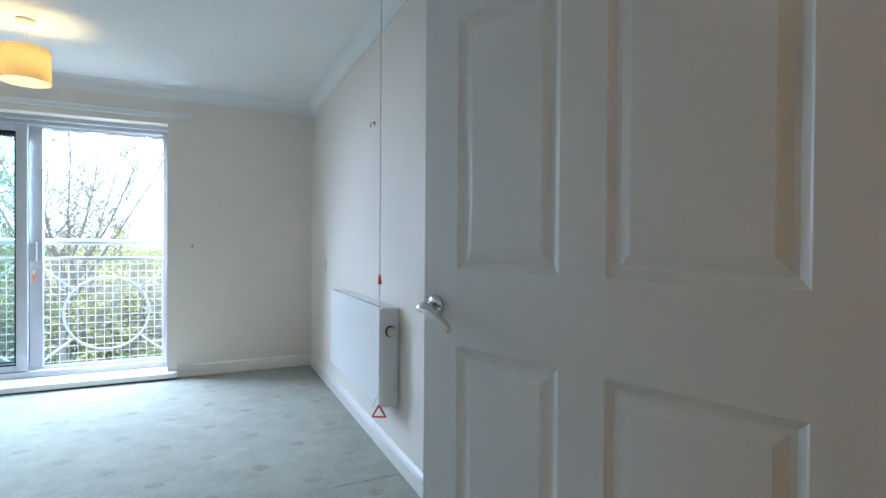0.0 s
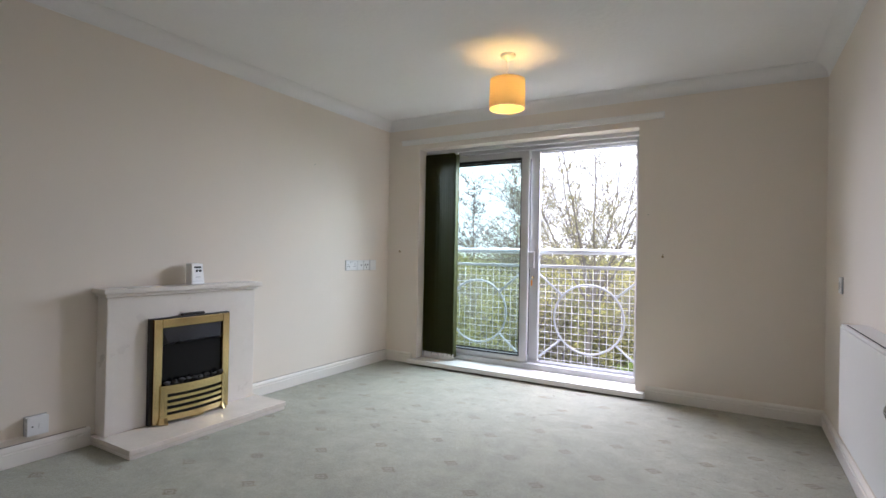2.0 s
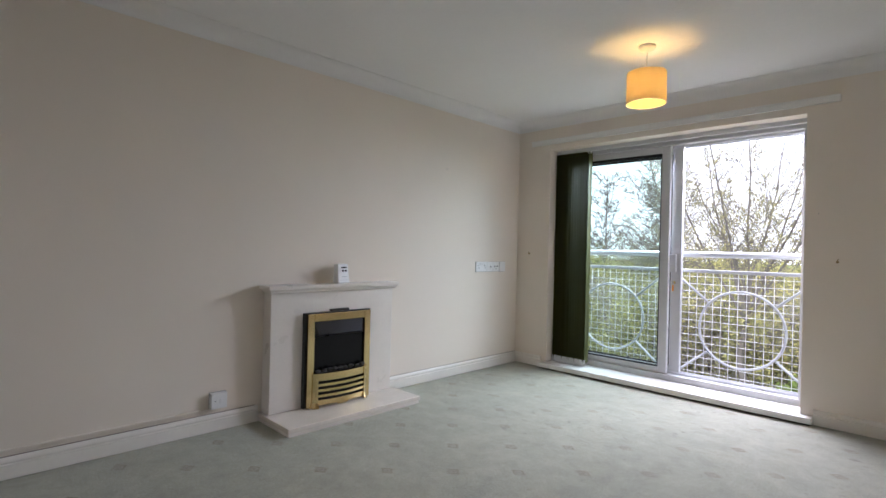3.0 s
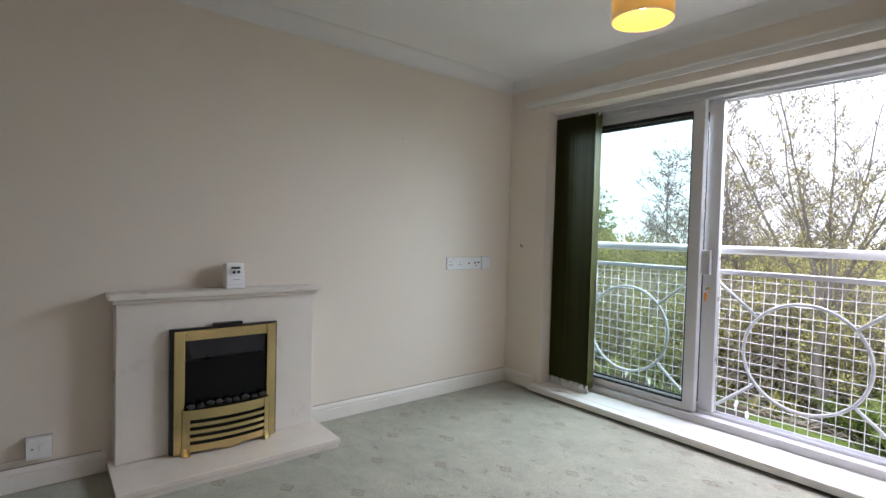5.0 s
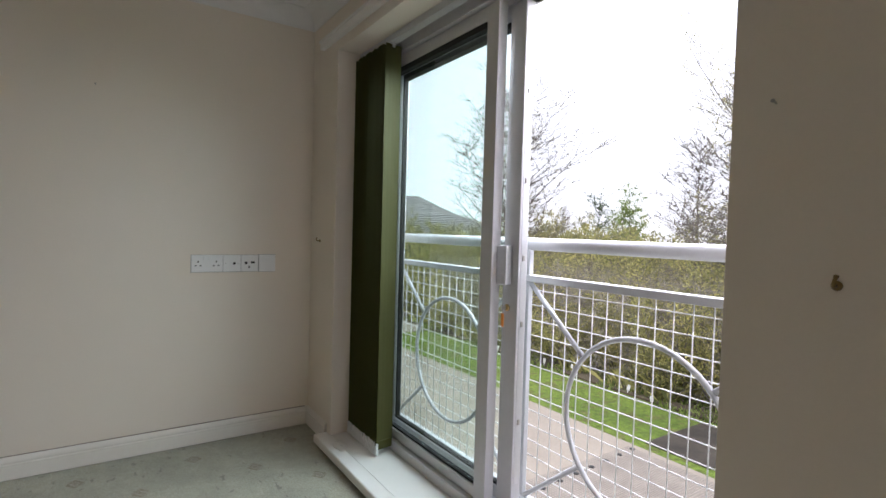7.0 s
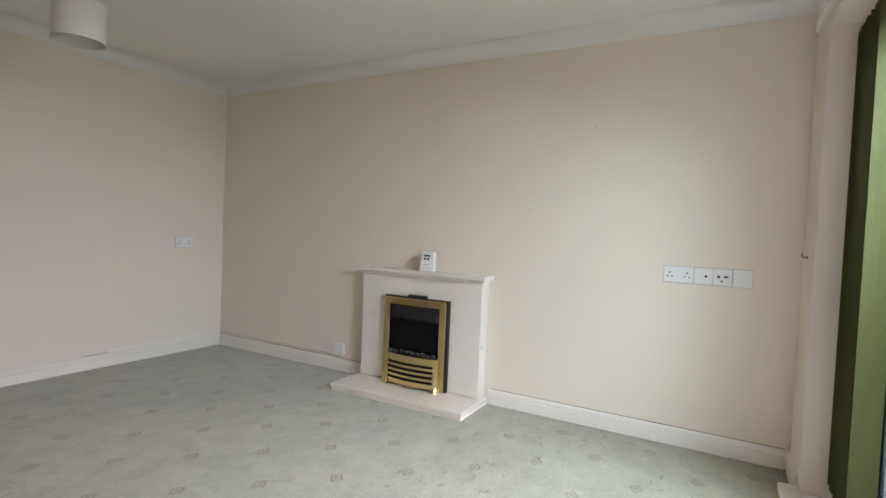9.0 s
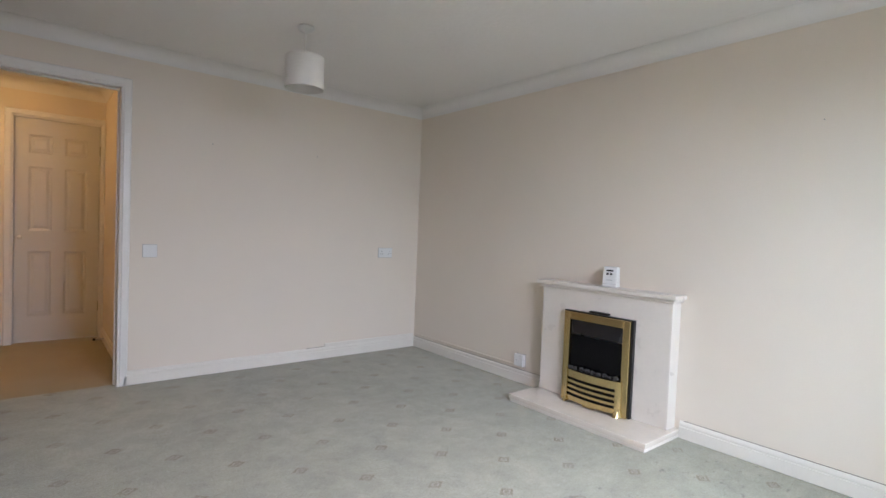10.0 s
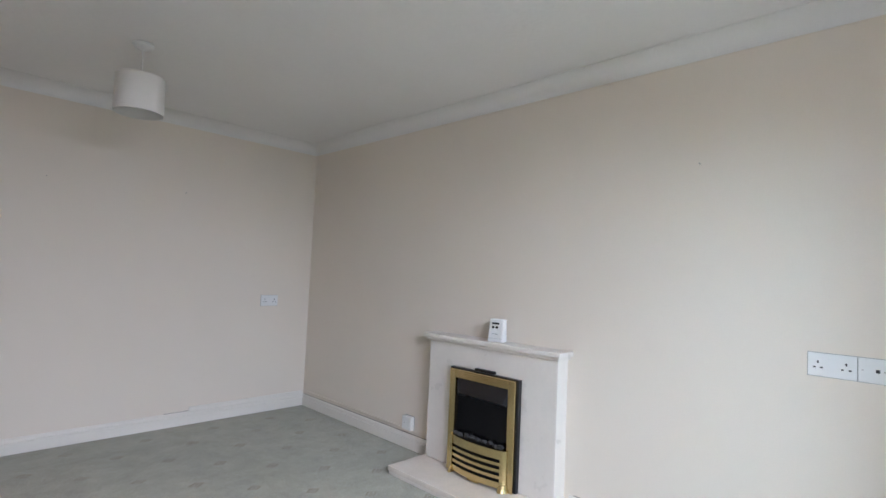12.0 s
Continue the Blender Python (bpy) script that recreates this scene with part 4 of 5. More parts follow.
def tieback(x):
    ob = thing("tieback_hook", (x, L, 1.05), "small brass curtain tieback hook on the wall", "hook", "tieback hooks")
    part("base", lathe(bmesh.new(), (x, L, 1.05), [(0.008, -0.0003), (0.008, -0.003), (0.004, -0.006), (0.0, -0.006)], 18, "y"), M_OLDBRASS, ob)
    pts = [(x, L - 0.005, 1.05), (x, L - 0.016, 1.049), (x + 0.002, L - 0.022, 1.053), (x + 0.004, L - 0.022, 1.062), (x + 0.004, L - 0.018, 1.066)]
    part("hook", tube(bmesh.new(), pts, [0.003, 0.003, 0.003, 0.003, 0.0042], 8), M_OLDBRASS, ob)


for x in (0.146, 2.475):
    tieback(x)


def nail(wall, along, z):
    m = wall_matrix(wall, along, z)
    bm = tube(bmesh.new(), [(0, 0.0005, 0), (0, 0.014, 0.002)], 0.0016, 6)
    lathe(bm, (0, 0.014, 0.002), [(0.0035, 0.0), (0.0035, 0.0015), (0, 0.0015)], 10, "y")
    bmesh.ops.transform(bm, matrix=m, verts=bm.verts)
    tagged(new("nail", mesh_of("nail", bm, M_HINGE)), "small steel picture nail in the plain wall", "nail", "picture nails")


for args in (("south", 1.901, 1.708), ("south", 1.079, 1.717), ("west", 3.238, 1.737), ("north", 2.374, 1.357), ("east", 1.156, 1.526)):
    nail(*args)
hk = wall_matrix("east", 2.397, 1.74)
bm = tube(bmesh.new(), [(0, 0.0005, 0.012), (0, 0.022, 0.012), (0.0, 0.026, 0.006), (0.0, 0.024, -0.018)], 0.003, 8)
box(bm, -0.010, 0.010, 0.0005, 0.004, -0.004, 0.020, bevel=0.001)
bmesh.ops.transform(bm, matrix=hk, verts=bm.verts)
tagged(new("wall_hook", mesh_of("wall_hook", bm, M_BRASS)), "small brass hook on the radiator wall", "hook")

# ---- radiator, pull cord, door stop ----


def radiator():
    y0, y1, z0, z1, x0 = 1.985, 3.045, 0.300, 0.768, 3.331
    ob = thing("radiator", (3.39, 2.85, 0.2), "white low-surface-temperature radiator casing on the wall", "radiator")
    part("front_panel", boxes((x0, x0 + 0.012, y0, y1, z0, z1 - 0.004), bevel=0.003), M_GLOSS, ob)
    part("top_panel", boxes((x0 + 0.004, W - 0.001, y0 + 0.001, y1 - 0.001, z1 - 0.004, z1 + 0.008), bevel=0.003), M_GLOSS, ob)
    for ya in (y0, y1 - 0.010):
        part("end_panel", boxes((x0 + 0.0125, W - 0.004, ya + 0.002, ya + 0.008, z0 + 0.004, z1 - 0.0045), bevel=0.001), M_GLOSS, ob)
    part("top_slot", boxes((x0 + 0.014, x0 + 0.020, y0 + 0.05, y1 - 0.05, z1 + 0.0075, z1 + 0.009)), M_HOLE, ob, "dark slot along the top")
    v = part("thermostatic_valve", lathe(bmesh.new(), (3.384, y0 + 0.002, 0.664), [(0.019, 0), (0.019, -0.016), (0.023, -0.018), (0.023, -0.026), (0.019, -0.028), (0.018, -0.050), (0.010, -0.056), (0, -0.056)], 24, "y"), M_CREAMPL, ob, "cream thermostatic valve head")
    part("valve_collar", lathe(bmesh.new(), (3.384, y0 + 0.002, 0.664), [(0.027, 0.0), (0.027, -0.005), (0.020, -0.006)], 24, "y"), M_BLACK, v, "black collar")
    for ya in (2.2, 2.8):
        part("bracket", boxes((3.36, W - 0.001, ya, ya + 0.04, 0.285, 0.32)), M_GLOSS, ob)


radiator()


def pull_cord():
    x, y = 3.284, 1.848
    ob = thing("emergency_pull_cord", (x, y, H), "red emergency pull cord hanging from the ceiling", "pull cord")
    part("ceiling_switch", lathe(bmesh.new(), (x, y, H), [(0.042, -0.0005), (0.042, -0.020), (0.030, -0.028), (0.010, -0.034), (0, -0.034)], 28), M_PLATE, ob, "white round ceiling switch")
    part("cord", tube(bmesh.new(), [(x, y, H - 0.03), (x, y, 0.36)], 0.0016, 8), M_CORD, ob)
    part("toggle", lathe(bmesh.new(), (x, y, 0.925), [(0.0, 0.022), (0.004, 0.020), (0.006, 0.010), (0.0095, -0.018), (0.009, -0.022), (0, -0.022)], 16), M_RED, ob, "red conical toggle")
    bm = bmesh.new()
    c = Vector((x, y, 0.335))
    corners = [c + Vector((0, 0, 0.028)), c + Vector((0.0, 0.030, -0.024)), c + Vector((0.0, -0.030, -0.024))]
    for a, b in ((0, 1), (1, 2), (2, 0)):
        tube(bm, [corners[a], corners[b]], 0.0042, 8)
    bmesh.ops.rotate(bm, cent=c, matrix=Matrix.Rotation(radians(62), 3, "Z"), verts=bm.verts)
    part("triangle_handle", bm, M_RED, ob, "red plastic triangle handle")
    part("cord_tail", tube(bmesh.new(), [(x, y, 0.41), (x - 0.012, y + 0.006, 0.395), (x - 0.026, y + 0.012, 0.350)], 0.0012, 6), M_CORD, ob)


pull_cord()
solid("floor_seam", boxes((3.10, 3.412, 1.9195, 1.9235, 0.0, 0.0015)), M_CRACK, "dark open seam in the carpet", "seam")
ds2 = thing("door_stop", (HALL_X0 + 0.016, -1.42, 0.05), "dark door stop on the hall skirting", "door stop")
part("stem", tube(bmesh.new(), [(HALL_X0 + 0.0155, -1.42, 0.05), (HALL_X0 + 0.08, -1.42, 0.05)], 0.006, 10), M_HINGE, ds2)
part("rubber_tip", tube(bmesh.new(), [(HALL_X0 + 0.08, -1.42, 0.05), (HALL_X0 + 0.10, -1.42, 0.05)], 0.011, 10), M_BLACKMATT, ds2, "black rubber tip")
ds = thing("door_stop", (W - 0.016, 0.93, 0.05), "chrome spring door stop screwed to the skirting", "door stop")
part("stem", tube(bmesh.new(), [(W - 0.0155, 0.93, 0.050), (W - 0.020, 0.93, 0.050), (W - 0.085, 0.945, 0.055)], [0.011, 0.005, 0.005], 10), M_CHROME, ds)
part("rubber_tip", tube(bmesh.new(), [(W - 0.085, 0.945, 0.055), (W - 0.100, 0.948, 0.056)], 0.008, 10), M_BLACKMATT, ds, "black rubber tip")

# ---- pendant lamps ----


def pendant(x, y, bottom, lit):
    label = "cream drum pendant lamp glowing warm near the window" if lit else "unlit white drum pendant lamp near the doorway"
    ob = thing("pendant_lamp", (x, y, H), label, "pendant lamp", "drum pendant lamps")
    part("ceiling_rose", lathe(bmesh.new(), (x, y, H), [(0.048, -0.0005), (0.048, -0.010), (0.040, -0.024), (0.016, -0.030), (0.010, -0.040), (0.0, -0.040)], 28), M_PLATE, ob, "white plastic ceiling rose")
    part("flex", tube(bmesh.new(), [(x, y, H - 0.035), (x, y, bottom + 0.165)], 0.0035, 8), M_PLATE, ob)
    part("lamp_holder", lathe(bmesh.new(), (x, y, bottom), [(0.0, 0.178), (0.014, 0.173), (0.018, 0.15), (0.018, 0.130), (0.0, 0.130)], 18), M_PLATE, ob)
    r0, r1, h = 0.112, 0.110, 0.182
    bm = lathe(bmesh.new(), (x, y, bottom), [(r0, 0.0), (r1, h)], 56)
    for f in [f for f in bm.faces if len(f.verts) > 4]:
        bm.faces.remove(f)
    shade = part("shade", bm, M_SHADE_LIT if lit else M_SHADE_OFF, ob, "drum fabric shade")
    for z, r in ((0.0, r0), (h, r1)):
        bm = bmesh.new()
        pts = [(x + r * math.cos(a), y + r * math.sin(a), bottom + z) for a in (math.tau * k / 56 for k in range(57))]
        tube(bm, pts, 0.0022, 6, False)
        part("shade_ring", bm, M_SHADE_OFF, shade)
    bm = bmesh.new()
    for a in (0, math.tau / 3, 2 * math.tau / 3):
        tube(bm, [(x + 0.018 * math.cos(a), y + 0.018 * math.sin(a), bottom + 0.15), (x + r1 * math.cos(a), y + r1 * math.sin(a), bottom + h - 0.003)], 0.0016, 6)
    part("shade_carrier", bm, M_PLATE, shade)
    part("bulb", lathe(bmesh.new(), (x, y, bottom), [(0.0, 0.045), (0.016, 0.048), (0.027, 0.062), (0.030, 0.078), (0.024, 0.100), (0.014, 0.120), (0.013, 0.136), (0, 0.136)], 20), M_BULB if lit else M_PLATE, ob, "glowing bulb" if lit else "unlit white bulb")


pendant(1.685, 3.19, 1.958, True)
pendant(1.69, 1.125, 1.940, False)

# ---- outdoors: ground, path, planting, neighbours ----
GZ = -2.7
solid("ground", boxes((-260, 260, OUT + 0.02, 320, GZ - 0.5, GZ)), M_GRASS, "mown spring lawn reaching the trees", "ground")
solid("path", boxes((-60, 45, 7.9, 11.3, GZ - 0.1, GZ + 0.03)), M_CONCRETE, "pale worn concrete path along the building", "path")
solid("path_branch", boxes((-16, -13.5, 11.3, 30, GZ - 0.1, GZ + 0.025)), M_CONCRETE, "pale concrete path crossing the lawn", "path")
solid("drain_cover_slab", boxes((-2.72, -1.50, 11.6, 13.55, GZ, GZ + 0.02), bevel=0.008), M_DARKSOIL, "dark bare rectangle let into the lawn", "ground")
solid("planting_bed", boxes((-60, 40, 13.75, 40, GZ, GZ + 0.05)), M_SOIL, "dark soil under the trees and shrubs", "ground")
solid("building_wall_below", boxes((-12, 14, OUT - 0.3, OUT, GZ, -0.26)), M_BRICK, "red brick wall of the storey below", "wall")


def mesh_from(name, verts, faces, material):
    me = bpy.data.meshes.new(name)
    me.from_pydata(verts, [], faces)
    me.materials.append(material)
    me.update()
    return me


def grow(rng, height, stems, spread, taper, droop, levels, density, crook=0.10, fine=0.0027, fork=0.0, rise=0.55):
    """Limbs as lists of (place, radius), from the ground up, thick ones first."""
    limbs = []

    def limb(start, way, length, radius, level):
        n = max(3, int(length / (0.42 if level < 2 else 0.22)))
        pts, p, d = [(start.copy(), radius)], start.copy(), way.normalized()
        for k in range(1, n + 1):
            wander = crook if level == 0 else 0.18
            d = (d + Vector((rng.gauss(0, wander), rng.gauss(0, wander), rng.gauss(0, wander * 0.7) + (0.10 if level == 0 else 0.07 - droop * level))) * 0.6).normalized()
            p = p + d * (length / n)
            pts.append((p.copy(), max(fine, radius * (1 - taper * k / n))))
        limbs.append((level, pts))
        if level >= levels:
            return
        kids = int(length * density[level]) + 2
        for k in range(kids):
            u = rng.uniform(0.22 if level == 0 else 0.15, 0.98)
            i = min(n - 1, int(u * n))
            q, r = pts[i]
            side = Vector((rng.gauss(0, 1), rng.gauss(0, 1), rng.gauss(0.15, 0.4))).normalized()
            way2 = (d * rise + side * (0.9 if level == 0 else 0.8)).normalized()
            limb(q, way2, length * rng.uniform(0.24, 0.46) * (1.15 - 0.65 * u), r * rng.uniform(0.30, 0.48), level + 1)

    foot = Vector((0, 0, -0.05))
    if fork:
        trunk = [(foot + Vector((0.07 * math.sin(k * 1.3), 0.05 * math.sin(k * 0.9), fork * k / 6)), (0.02 + 0.0095 * height) * (1 - 0.28 * k / 6)) for k in range(7)]
        limbs.append((0, trunk))
        for k in range(5):
            q, r = trunk[2 + k % 4]
            limb(q, Vector((rng.gauss(0, 1), rng.gauss(0, 1), 0.35)), height * rng.uniform(0.22, 0.38), r * 0.34, 1)
        foot = trunk[-1][0]
    for s in range(stems):
        a = math.tau * s / stems + rng.uniform(-0.4, 0.4)
        lean = Vector((math.cos(a) * spread, math.sin(a) * spread, 1))
        limb(foot if fork else Vector((math.cos(a) * 0.12 * (stems > 1), math.sin(a) * 0.12 * (stems > 1), -0.05)), lean, (height - fork) * rng.uniform(0.8, 1.0), (0.018 + 0.0062 * height) * (1.0 if stems == 1 else 0.5 if fork else 0.72), 0)
    return limbs


def limb_mesh(name, limbs):
    verts, faces = [], []
    for level, pts in limbs:
        n = 7 if level == 0 else 4 if level == 1 else 3
        base = len(verts)
        d0 = (pts[1][0] - pts[0][0]).normalized()
        a = d0.orthogonal().normalized()
        for i, (p, r) in enumerate(pts):
            d = (pts[min(i + 1, len(pts) - 1)][0] - pts[max(i - 1, 0)][0]).normalized()
            a = (a - d * a.dot(d)).normalized()
            b = d.cross(a)
            for k in range(n):
                v = p + (a * math.cos(math.tau * k / n) + b * math.sin(math.tau * k / n)) * r
                verts.append((v.x, v.y, v.z))
        for i in range(len(pts) - 1):
            for k in range(n):
                faces.append((base + i * n + k, base + i * n + (k + 1) % n, base + (i + 1) * n + (k + 1) % n, base + (i + 1) * n + k))
    return mesh_from(name, verts, faces, M_BARK)


def leaf_mesh(name, rng, limbs, per_metre, size, material, least=2, cluster=0.05):
    verts, faces = [], []
    for level, pts in limbs:
        if level < least:
            continue
        for (p, r), (q, s) in zip(pts, pts[1:]):
            for _ in range(max(0, int((q - p).length * per_metre + rng.random()))):
                c = p.lerp(q, rng.random()) + Vector((rng.gauss(0, cluster), rng.gauss(0, cluster), rng.gauss(0, cluster)))
                a = Vector((rng.gauss(0, 1), rng.gauss(0, 1), rng.gauss(0, 1))).normalized()
                b = a.orthogonal().normalized()
                l, w = size * rng.uniform(0.6, 1.3), size * rng.uniform(0.3, 0.5)
                i = len(verts)
                for v in (c - a * l, c + b * w - a * l * 0.1, c + a * l, c - b * w - a * l * 0.1):
                    verts.append((v.x, v.y, v.z))
                faces.append((i, i + 1, i + 2, i + 3))
    return mesh_from(name, verts, faces, material)


def tree(seed, at, height, stems, spread, droop, leaves, size, material, label, name="tree", levels=3, density=(3.2, 4.2, 5.0), least=2, category="tree", group="", crook=0.10, fine=0.0027, fork=0.0, rise=0.55):
    rng = random.Random(seed)
    limbs = grow(rng, height, stems, spread, 0.9, droop, levels, density, crook, fine, fork, rise)
    ob = thing(name, at, label, category, group)
    for n, me in (("trunk", limb_mesh("trunk", limbs)), ("crown", leaf_mesh("crown", rng, limbs, leaves, size, material, least))):
        o = new(n, me)
        o.parent = ob
    return ob


BASE = GZ + 0.04
maple = tree(1, (-0.42, 14.0, BASE), 8.8, 9, 0.46, 0.002, 11, 0.025, M_LEAF, "bare forked tree breaking into yellow-green leaf", density=(4.2, 4.4, 3.4), fork=2.2, fine=0.0034, rise=0.8)
birch = tree(2, (-3.5, 17.6, BASE), 8.3, 2, 0.05, 0.010, 4, 0.024, M_LEAF, "slim grey bare tree with level twigs in bud", density=(6.5, 3.2, 1.9), crook=0.05, fine=0.0062, rise=0.6)
alder = tree(3, (-14.0, 18.5, BASE), 11.4, 1, 0.0, 0.006, 3.0, 0.028, M_LEAF, "tall straight bare tree with level branches", density=(9.0, 4.2, 2.4), crook=0.025, fine=0.0055, rise=0.7)
poplar = tree(4, (-10.2, 26.3, BASE), 10.2, 1, 0.0, 0.0, 1.0, 0.03, M_LEAF, "thin bare tree far back among shrubs", density=(8.0, 3.2, 1.8), crook=0.03, fine=0.010)
fresh = tree(5, (-16.4, 30.0, BASE), 7.1, 1, 0.0, 0.01, 16, 0.055, M_FRESH, "bushy tree in fresh pale green leaf", density=(9.0, 5.0, 3.0), crook=0.04)
pine = tree(6, (-23.6, 36.0, BASE), 7.5, 1, 0.02, 0.05, 20, 0.05, M_EVERGREEN, "dark evergreen tree beyond the lawn", density=(7.0, 4.0, 3.0), levels=2, least=1)
bushes = [tree(20 + k, at, h, st, 0.55, 0.01, lv, 0.050, mat, lab, "shrub", 2, (5.5, 6.0, 4.0), 1, "shrub", "thicket shrubs")
          for k, (at, h, st, lv, mat, lab) in enumerate((((-3.0, 15.6, BASE), 3.4, 9, 15, M_SHRUB, "dense twiggy shrub with small dull green leaves"), ((-6.5, 16.2, BASE), 3.0, 9, 17, M_SHRUB, "dense twiggy shrub with small dull green leaves"), ((0.6, 15.4, BASE), 3.2, 10, 12, M_LEAF, "tangled shrub coming into yellow-green leaf")))]
green_bush = tree(31, (1.1, 13.4, BASE), 1.5, 12, 0.7, 0.0, 60, 0.045, M_FRESH, "low bright green shrub at the lawn's edge", "shrub", 2, (7, 8, 4.0), 1, "shrub", "thicket shrubs")

alder.scale = (1.45, 1.45, 1.0)
rng = random.Random(77)


def undergrowth(seed, count, y0, y1, tall, material, name, label):
    """Blades and sprigs standing along the ragged edge of the bed."""
    r = random.Random(seed)
    verts, faces = [], []
    while len(faces) < count:
        x, y = r.uniform(-16, 8), r.uniform(y0, y1)
        if noise.noise(Vector((x * 0.9, y * 1.3, seed))) + (y - y0) / (y1 - y0) * 0.5 < 0.12:
            continue
        h, w = tall * r.uniform(0.4, 1.2), r.uniform(0.012, 0.03)
        a = r.uniform(0, math.tau)
        dx, dy = math.cos(a), math.sin(a)
        lx, ly = r.gauss(0, h * 0.5), r.gauss(0, h * 0.5)
        i = len(verts)
        verts += [(x - dx * w, y - dy * w, GZ), (x + dx * w, y + dy * w, GZ), (x + lx * 0.4 + dx * w, y + ly * 0.4 + dy * w, GZ + h * 0.6), (x + lx, y + ly, GZ + h)]
        faces.append((i, i + 1, i + 2, i + 3))
    tagged(new(name, mesh_from(name, verts, faces, material)), label, "undergrowth", kind="stuff")


undergrowth(5, 5000, 13.6, 14.6, 0.14, M_FRESH, "rough_grass", "rough green grass along the edge of the thicket")
undergrowth(6, 9000, 13.9, 17.5, 0.55, M_SHRUB, "brambles", "tangled dull green brambles under the trees")


def sticks(seed, count, x0, x1, y0, y1, low, high, length, width, name, label, lie=0.0):
    """Thin crossing twigs, each a narrow three-sided stick."""
    r = random.Random(seed)
    verts, faces = [], []
    for _ in range(count):
        p = Vector((r.uniform(x0, x1), r.uniform(y0, y1), GZ + 0.04 + low + (high - low) * r.random() ** 1.3))
        d = Vector((r.gauss(0, 1), r.gauss(0, 1), r.gauss(0.5, 0.8) * (1 - lie))).normalized() * length * r.uniform(0.4, 1.3)
        a = d.orthogonal().normalized() * width * r.uniform(0.6, 1.4)
        b = d.cross(a).normalized() * a.length
        bend = Vector((r.gauss(0, 0.08), r.gauss(0, 0.08), r.gauss(0, 0.05))) * length
        i = len(verts)
        for q, s in ((p, 1.0), (p + d * 0.5 + bend, 0.8), (p + d, 0.25)):
            verts += [tuple(q + a * s), tuple(q - a * 0.5 * s + b * 0.87 * s), tuple(q - a * 0.5 * s - b * 0.87 * s)]
        for k in (0, 3):
            faces += [(i + k + j, i + k + (j + 1) % 3, i + k + 3 + (j + 1) % 3, i + k + 3 + j) for j in range(3)]
    tagged(new(name, mesh_from(name, verts, faces, M_TWIG)), label, "twigs", kind="stuff")


sticks(8, 16000, -15, 6, 14.0, 17.5, 0.1, 2.6, 0.75, 0.0055, "thicket_twigs", "tangle of bare grey-brown twigs in the thicket")
sticks(9, 110, -1.6, 0.3, 13.75, 14.5, 0.0, 0.10, 0.7, 0.010, "brushwood_pile", "low pile of cut grey branches beside the lawn", 0.9)


def marker(x, y, turn):
    ob = thing("bed_marker", (x, y, GZ + 0.03), "small white plastic marker stuck in the bed", "marker", "markers along the bed")
    bm = boxes((-0.035, 0.035, -0.012, 0.012, 0.06, 0.20), bevel=0.008)
    part("head", bm, M_PLATE, ob)
    part("stake", boxes((-0.012, 0.012, -0.006, 0.006, -0.06, 0.0595)), M_PLATE, ob)
    for o in ob.children:
        o.matrix_parent_inverse = Matrix()
    ob.matrix_basis = Matrix.Translation((x, y, GZ + 0.05)) @ Matrix.Rotation(radians(turn), 4, "Z") @ Matrix.Rotation(radians(rng.uniform(-14, 14)), 4, "Y")


for mx, my in ((-3.85, 13.52), (-1.84, 13.56), (-1.39, 13.0), (-7.5, 13.8), (-6.65, 14.0), (-4.68, 13.78), (-9.37, 13.6)):
    marker(mx, my, rng.uniform(10, 60))


def spot(x, y, s=1.0):
    return Matrix.Translation((x, y, BASE)) @ Matrix.Rotation(rng.uniform(0, math.tau), 4, "Z") @ Matrix.Diagonal((s, s, s * rng.uniform(0.85, 1.1), 1))


def plant(source, x, y, s):
    o = copy_thing(source, spot(x, y))
    o.scale = (s, s, s * rng.uniform(0.88, 1.12))
    return o


for row, (y, h) in enumerate(((14.4, 0.60), (15.2, 0.85), (16.6, 1.05), (18.3, 1.2), (20.5, 1.32), (23.5, 1.44), (27.5, 1.58))):
    n = 15
    for k in range(n):
        x = -26 + 36 * (k + rng.uniform(0.1, 0.9)) / n - row * 1.2
        plant(bushes[(k + row) % 3], x, y + rng.uniform(-0.6, 0.6), h * rng.uniform(0.8, 1.15))
for k in range(15):
    src = (birch, maple, poplar)[k % 3]
    plant(src, -15 + 19 * (k + rng.uniform(0.1, 0.9)) / 15, rng.uniform(14.9, 19.0), rng.uniform(0.26, 0.42))
for k in range(26):
    src = (maple, birch, alder, poplar, fresh)[k % 5]
    x, y = -34 + 44 * (k + rng.uniform(0, 1)) / 26, rng.uniform(26, 44)
    plant(src, x, y, rng.uniform(0.42, 0.60))
for k in range(7):
    plant(green_bush, -0.2 + k * 1.3 + rng.uniform(-0.4, 0.4), 13.9 + rng.uniform(-0.3, 0.5), rng.uniform(0.7, 1.1))


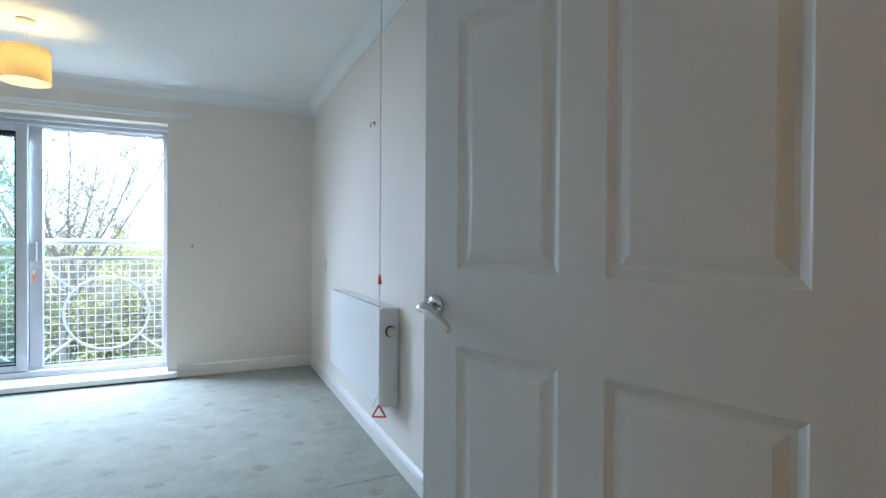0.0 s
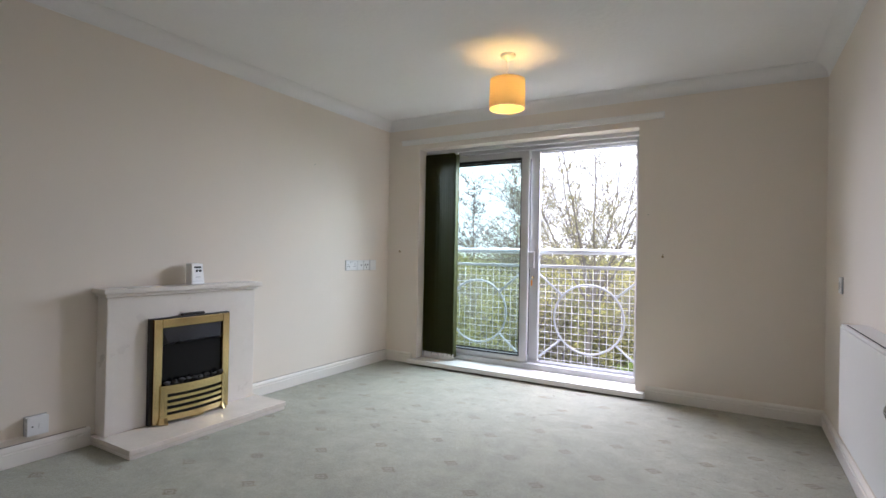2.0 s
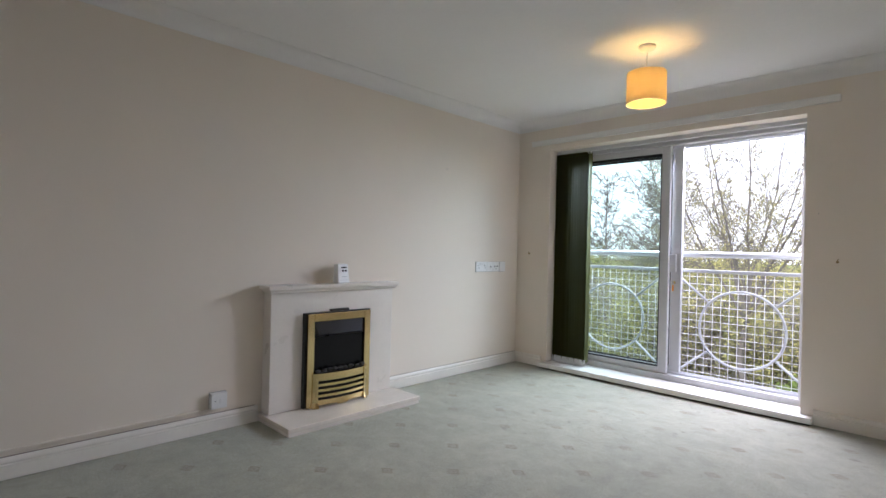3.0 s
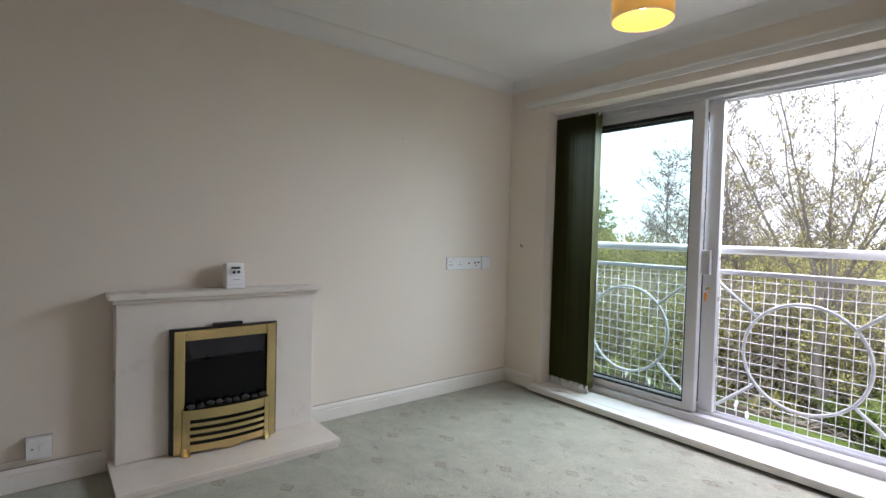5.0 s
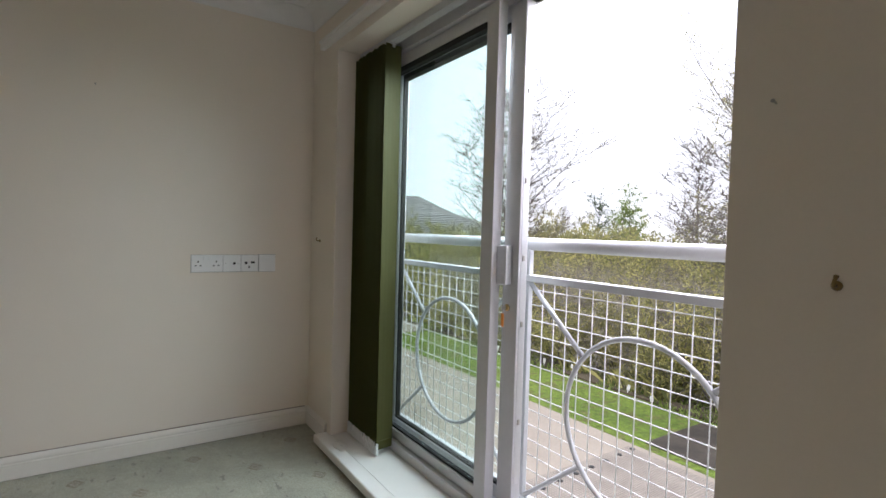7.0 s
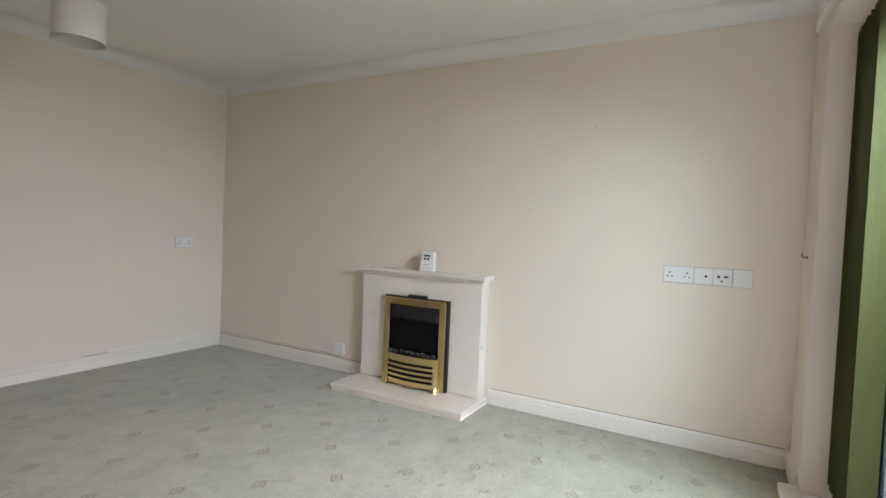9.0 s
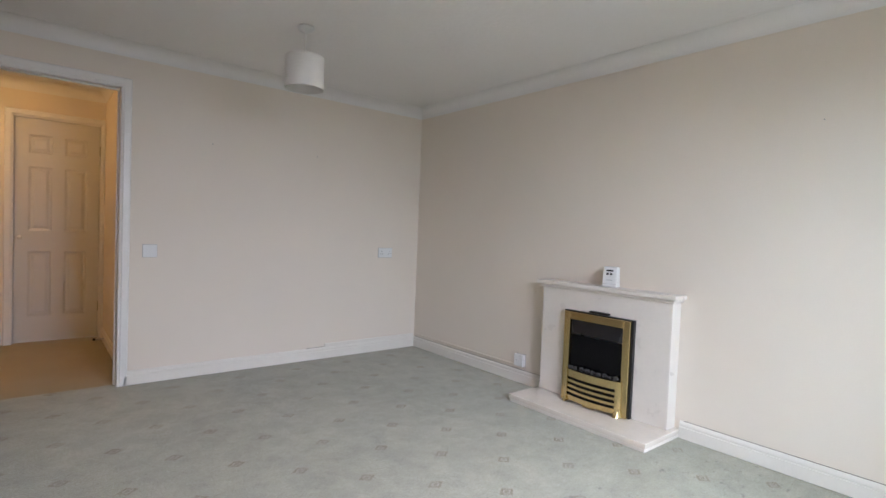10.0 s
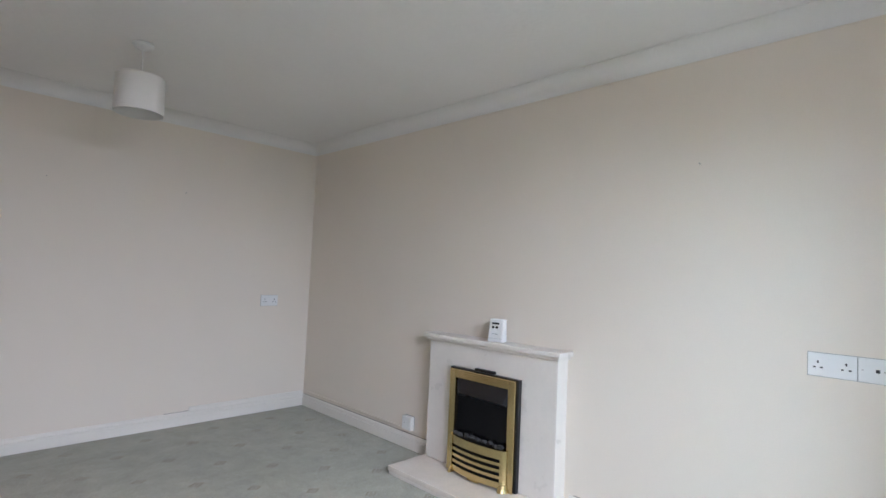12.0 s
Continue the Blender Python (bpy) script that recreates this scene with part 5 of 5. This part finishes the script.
def house(at, turn, length, depth, eaves, rise, label):
    """A long low house with a hipped roof of tile courses, windows and a door."""
    ob = thing("house", (0, 0, 0), label, "house")
    part("wall", boxes((-length / 2, length / 2, -depth / 2, depth / 2, 0, eaves)), M_BRICK, ob)
    roof = bmesh.new()
    n = 12
    for k in range(n):
        u0, u1 = k / n, (k + 1) / n
        hx0, hy0 = length / 2 + 0.4 - u0 * depth / 2, (depth / 2 + 0.4) * (1 - u0)
        hx1, hy1 = length / 2 + 0.4 - u1 * depth / 2, max(0.05, (depth / 2 + 0.4) * (1 - u1))
        z0, z1 = eaves + rise * u0, eaves + rise * u1
        lo = [roof.verts.new((sx * hx0, sy * hy0, z0 + 0.05)) for sx, sy in ((-1, -1), (1, -1), (1, 1), (-1, 1))]
        hi = [roof.verts.new((sx * hx1, sy * hy1, z1 + 0.01)) for sx, sy in ((-1, -1), (1, -1), (1, 1), (-1, 1))]
        for i in range(4):
            roof.faces.new((lo[i], lo[(i + 1) % 4], hi[(i + 1) % 4], hi[i]))
        roof.faces.new(lo[::-1]), roof.faces.new(hi)
    part("roof", roof, M_ROOF, ob, "grey tiled hipped roof")
    part("fascia", boxes((-length / 2 - 0.4, length / 2 + 0.4, -depth / 2 - 0.42, -depth / 2 - 0.38, eaves - 0.2, eaves + 0.04), (length / 2 + 0.36, length / 2 + 0.42, -depth / 2 - 0.38, depth / 2 + 0.4, eaves - 0.2, eaves + 0.04)), M_UPVC, ob, "white fascia board")
    k = -length / 2 + 1.2
    while k < length / 2 - 2:
        w = part("window", boxes((k, k + 1.5, -depth / 2 - 0.03, -depth / 2 + 0.02, eaves - 1.6, eaves - 0.5)), M_UPVC, ob, "white framed window")
        part("pane", boxes((k + 0.08, k + 0.71, -depth / 2 - 0.036, -depth / 2 - 0.031, eaves - 1.52, eaves - 0.58), (k + 0.79, k + 1.42, -depth / 2 - 0.036, -depth / 2 - 0.031, eaves - 1.52, eaves - 0.58)), M_FIREGLASS, w, "dark window glass")
        k += 3.2
    ob.matrix_basis = Matrix.Translation(at) @ Matrix.Rotation(radians(turn), 4, "Z")
    return ob


house((-33, 17, GZ), 68, 26, 8, 3.6, 1.7, "low brick house with a grey tiled hipped roof")
house((-52, 28, GZ), 68, 22, 9, 5.4, 2.6, "farther brick house with a tall grey roof")
plant(birch, -5.9, 21.5, 0.88)
plant(fresh, -24, 13.5, 0.42)
plant(green_bush, -22, 12.8, 1.6)
plant(green_bush, -20.5, 15.0, 1.4)
solid("path_tread_slab", boxes((-2.75, -0.35, 8.2, 11.15, GZ + 0.02, GZ + 0.036), bevel=0.004), M_TREAD, "treaded concrete panel let into the path", "path")
for side in (0, 1):
    for k in range(7):
        x, y = (-2.45 - 0.03 * k, -0.62 - 0.03 * k)[side], 8.7 + 0.40 * k
        tagged(new("bolt_head", mesh_of("bolt_head", lathe(bmesh.new(), (x, y, GZ + 0.036), [(0.050, 0), (0.050, 0.006), (0.03, 0.014), (0, 0.014)], 12), M_HOLE)), "dark round stud set in the concrete path", "stud", "path studs")
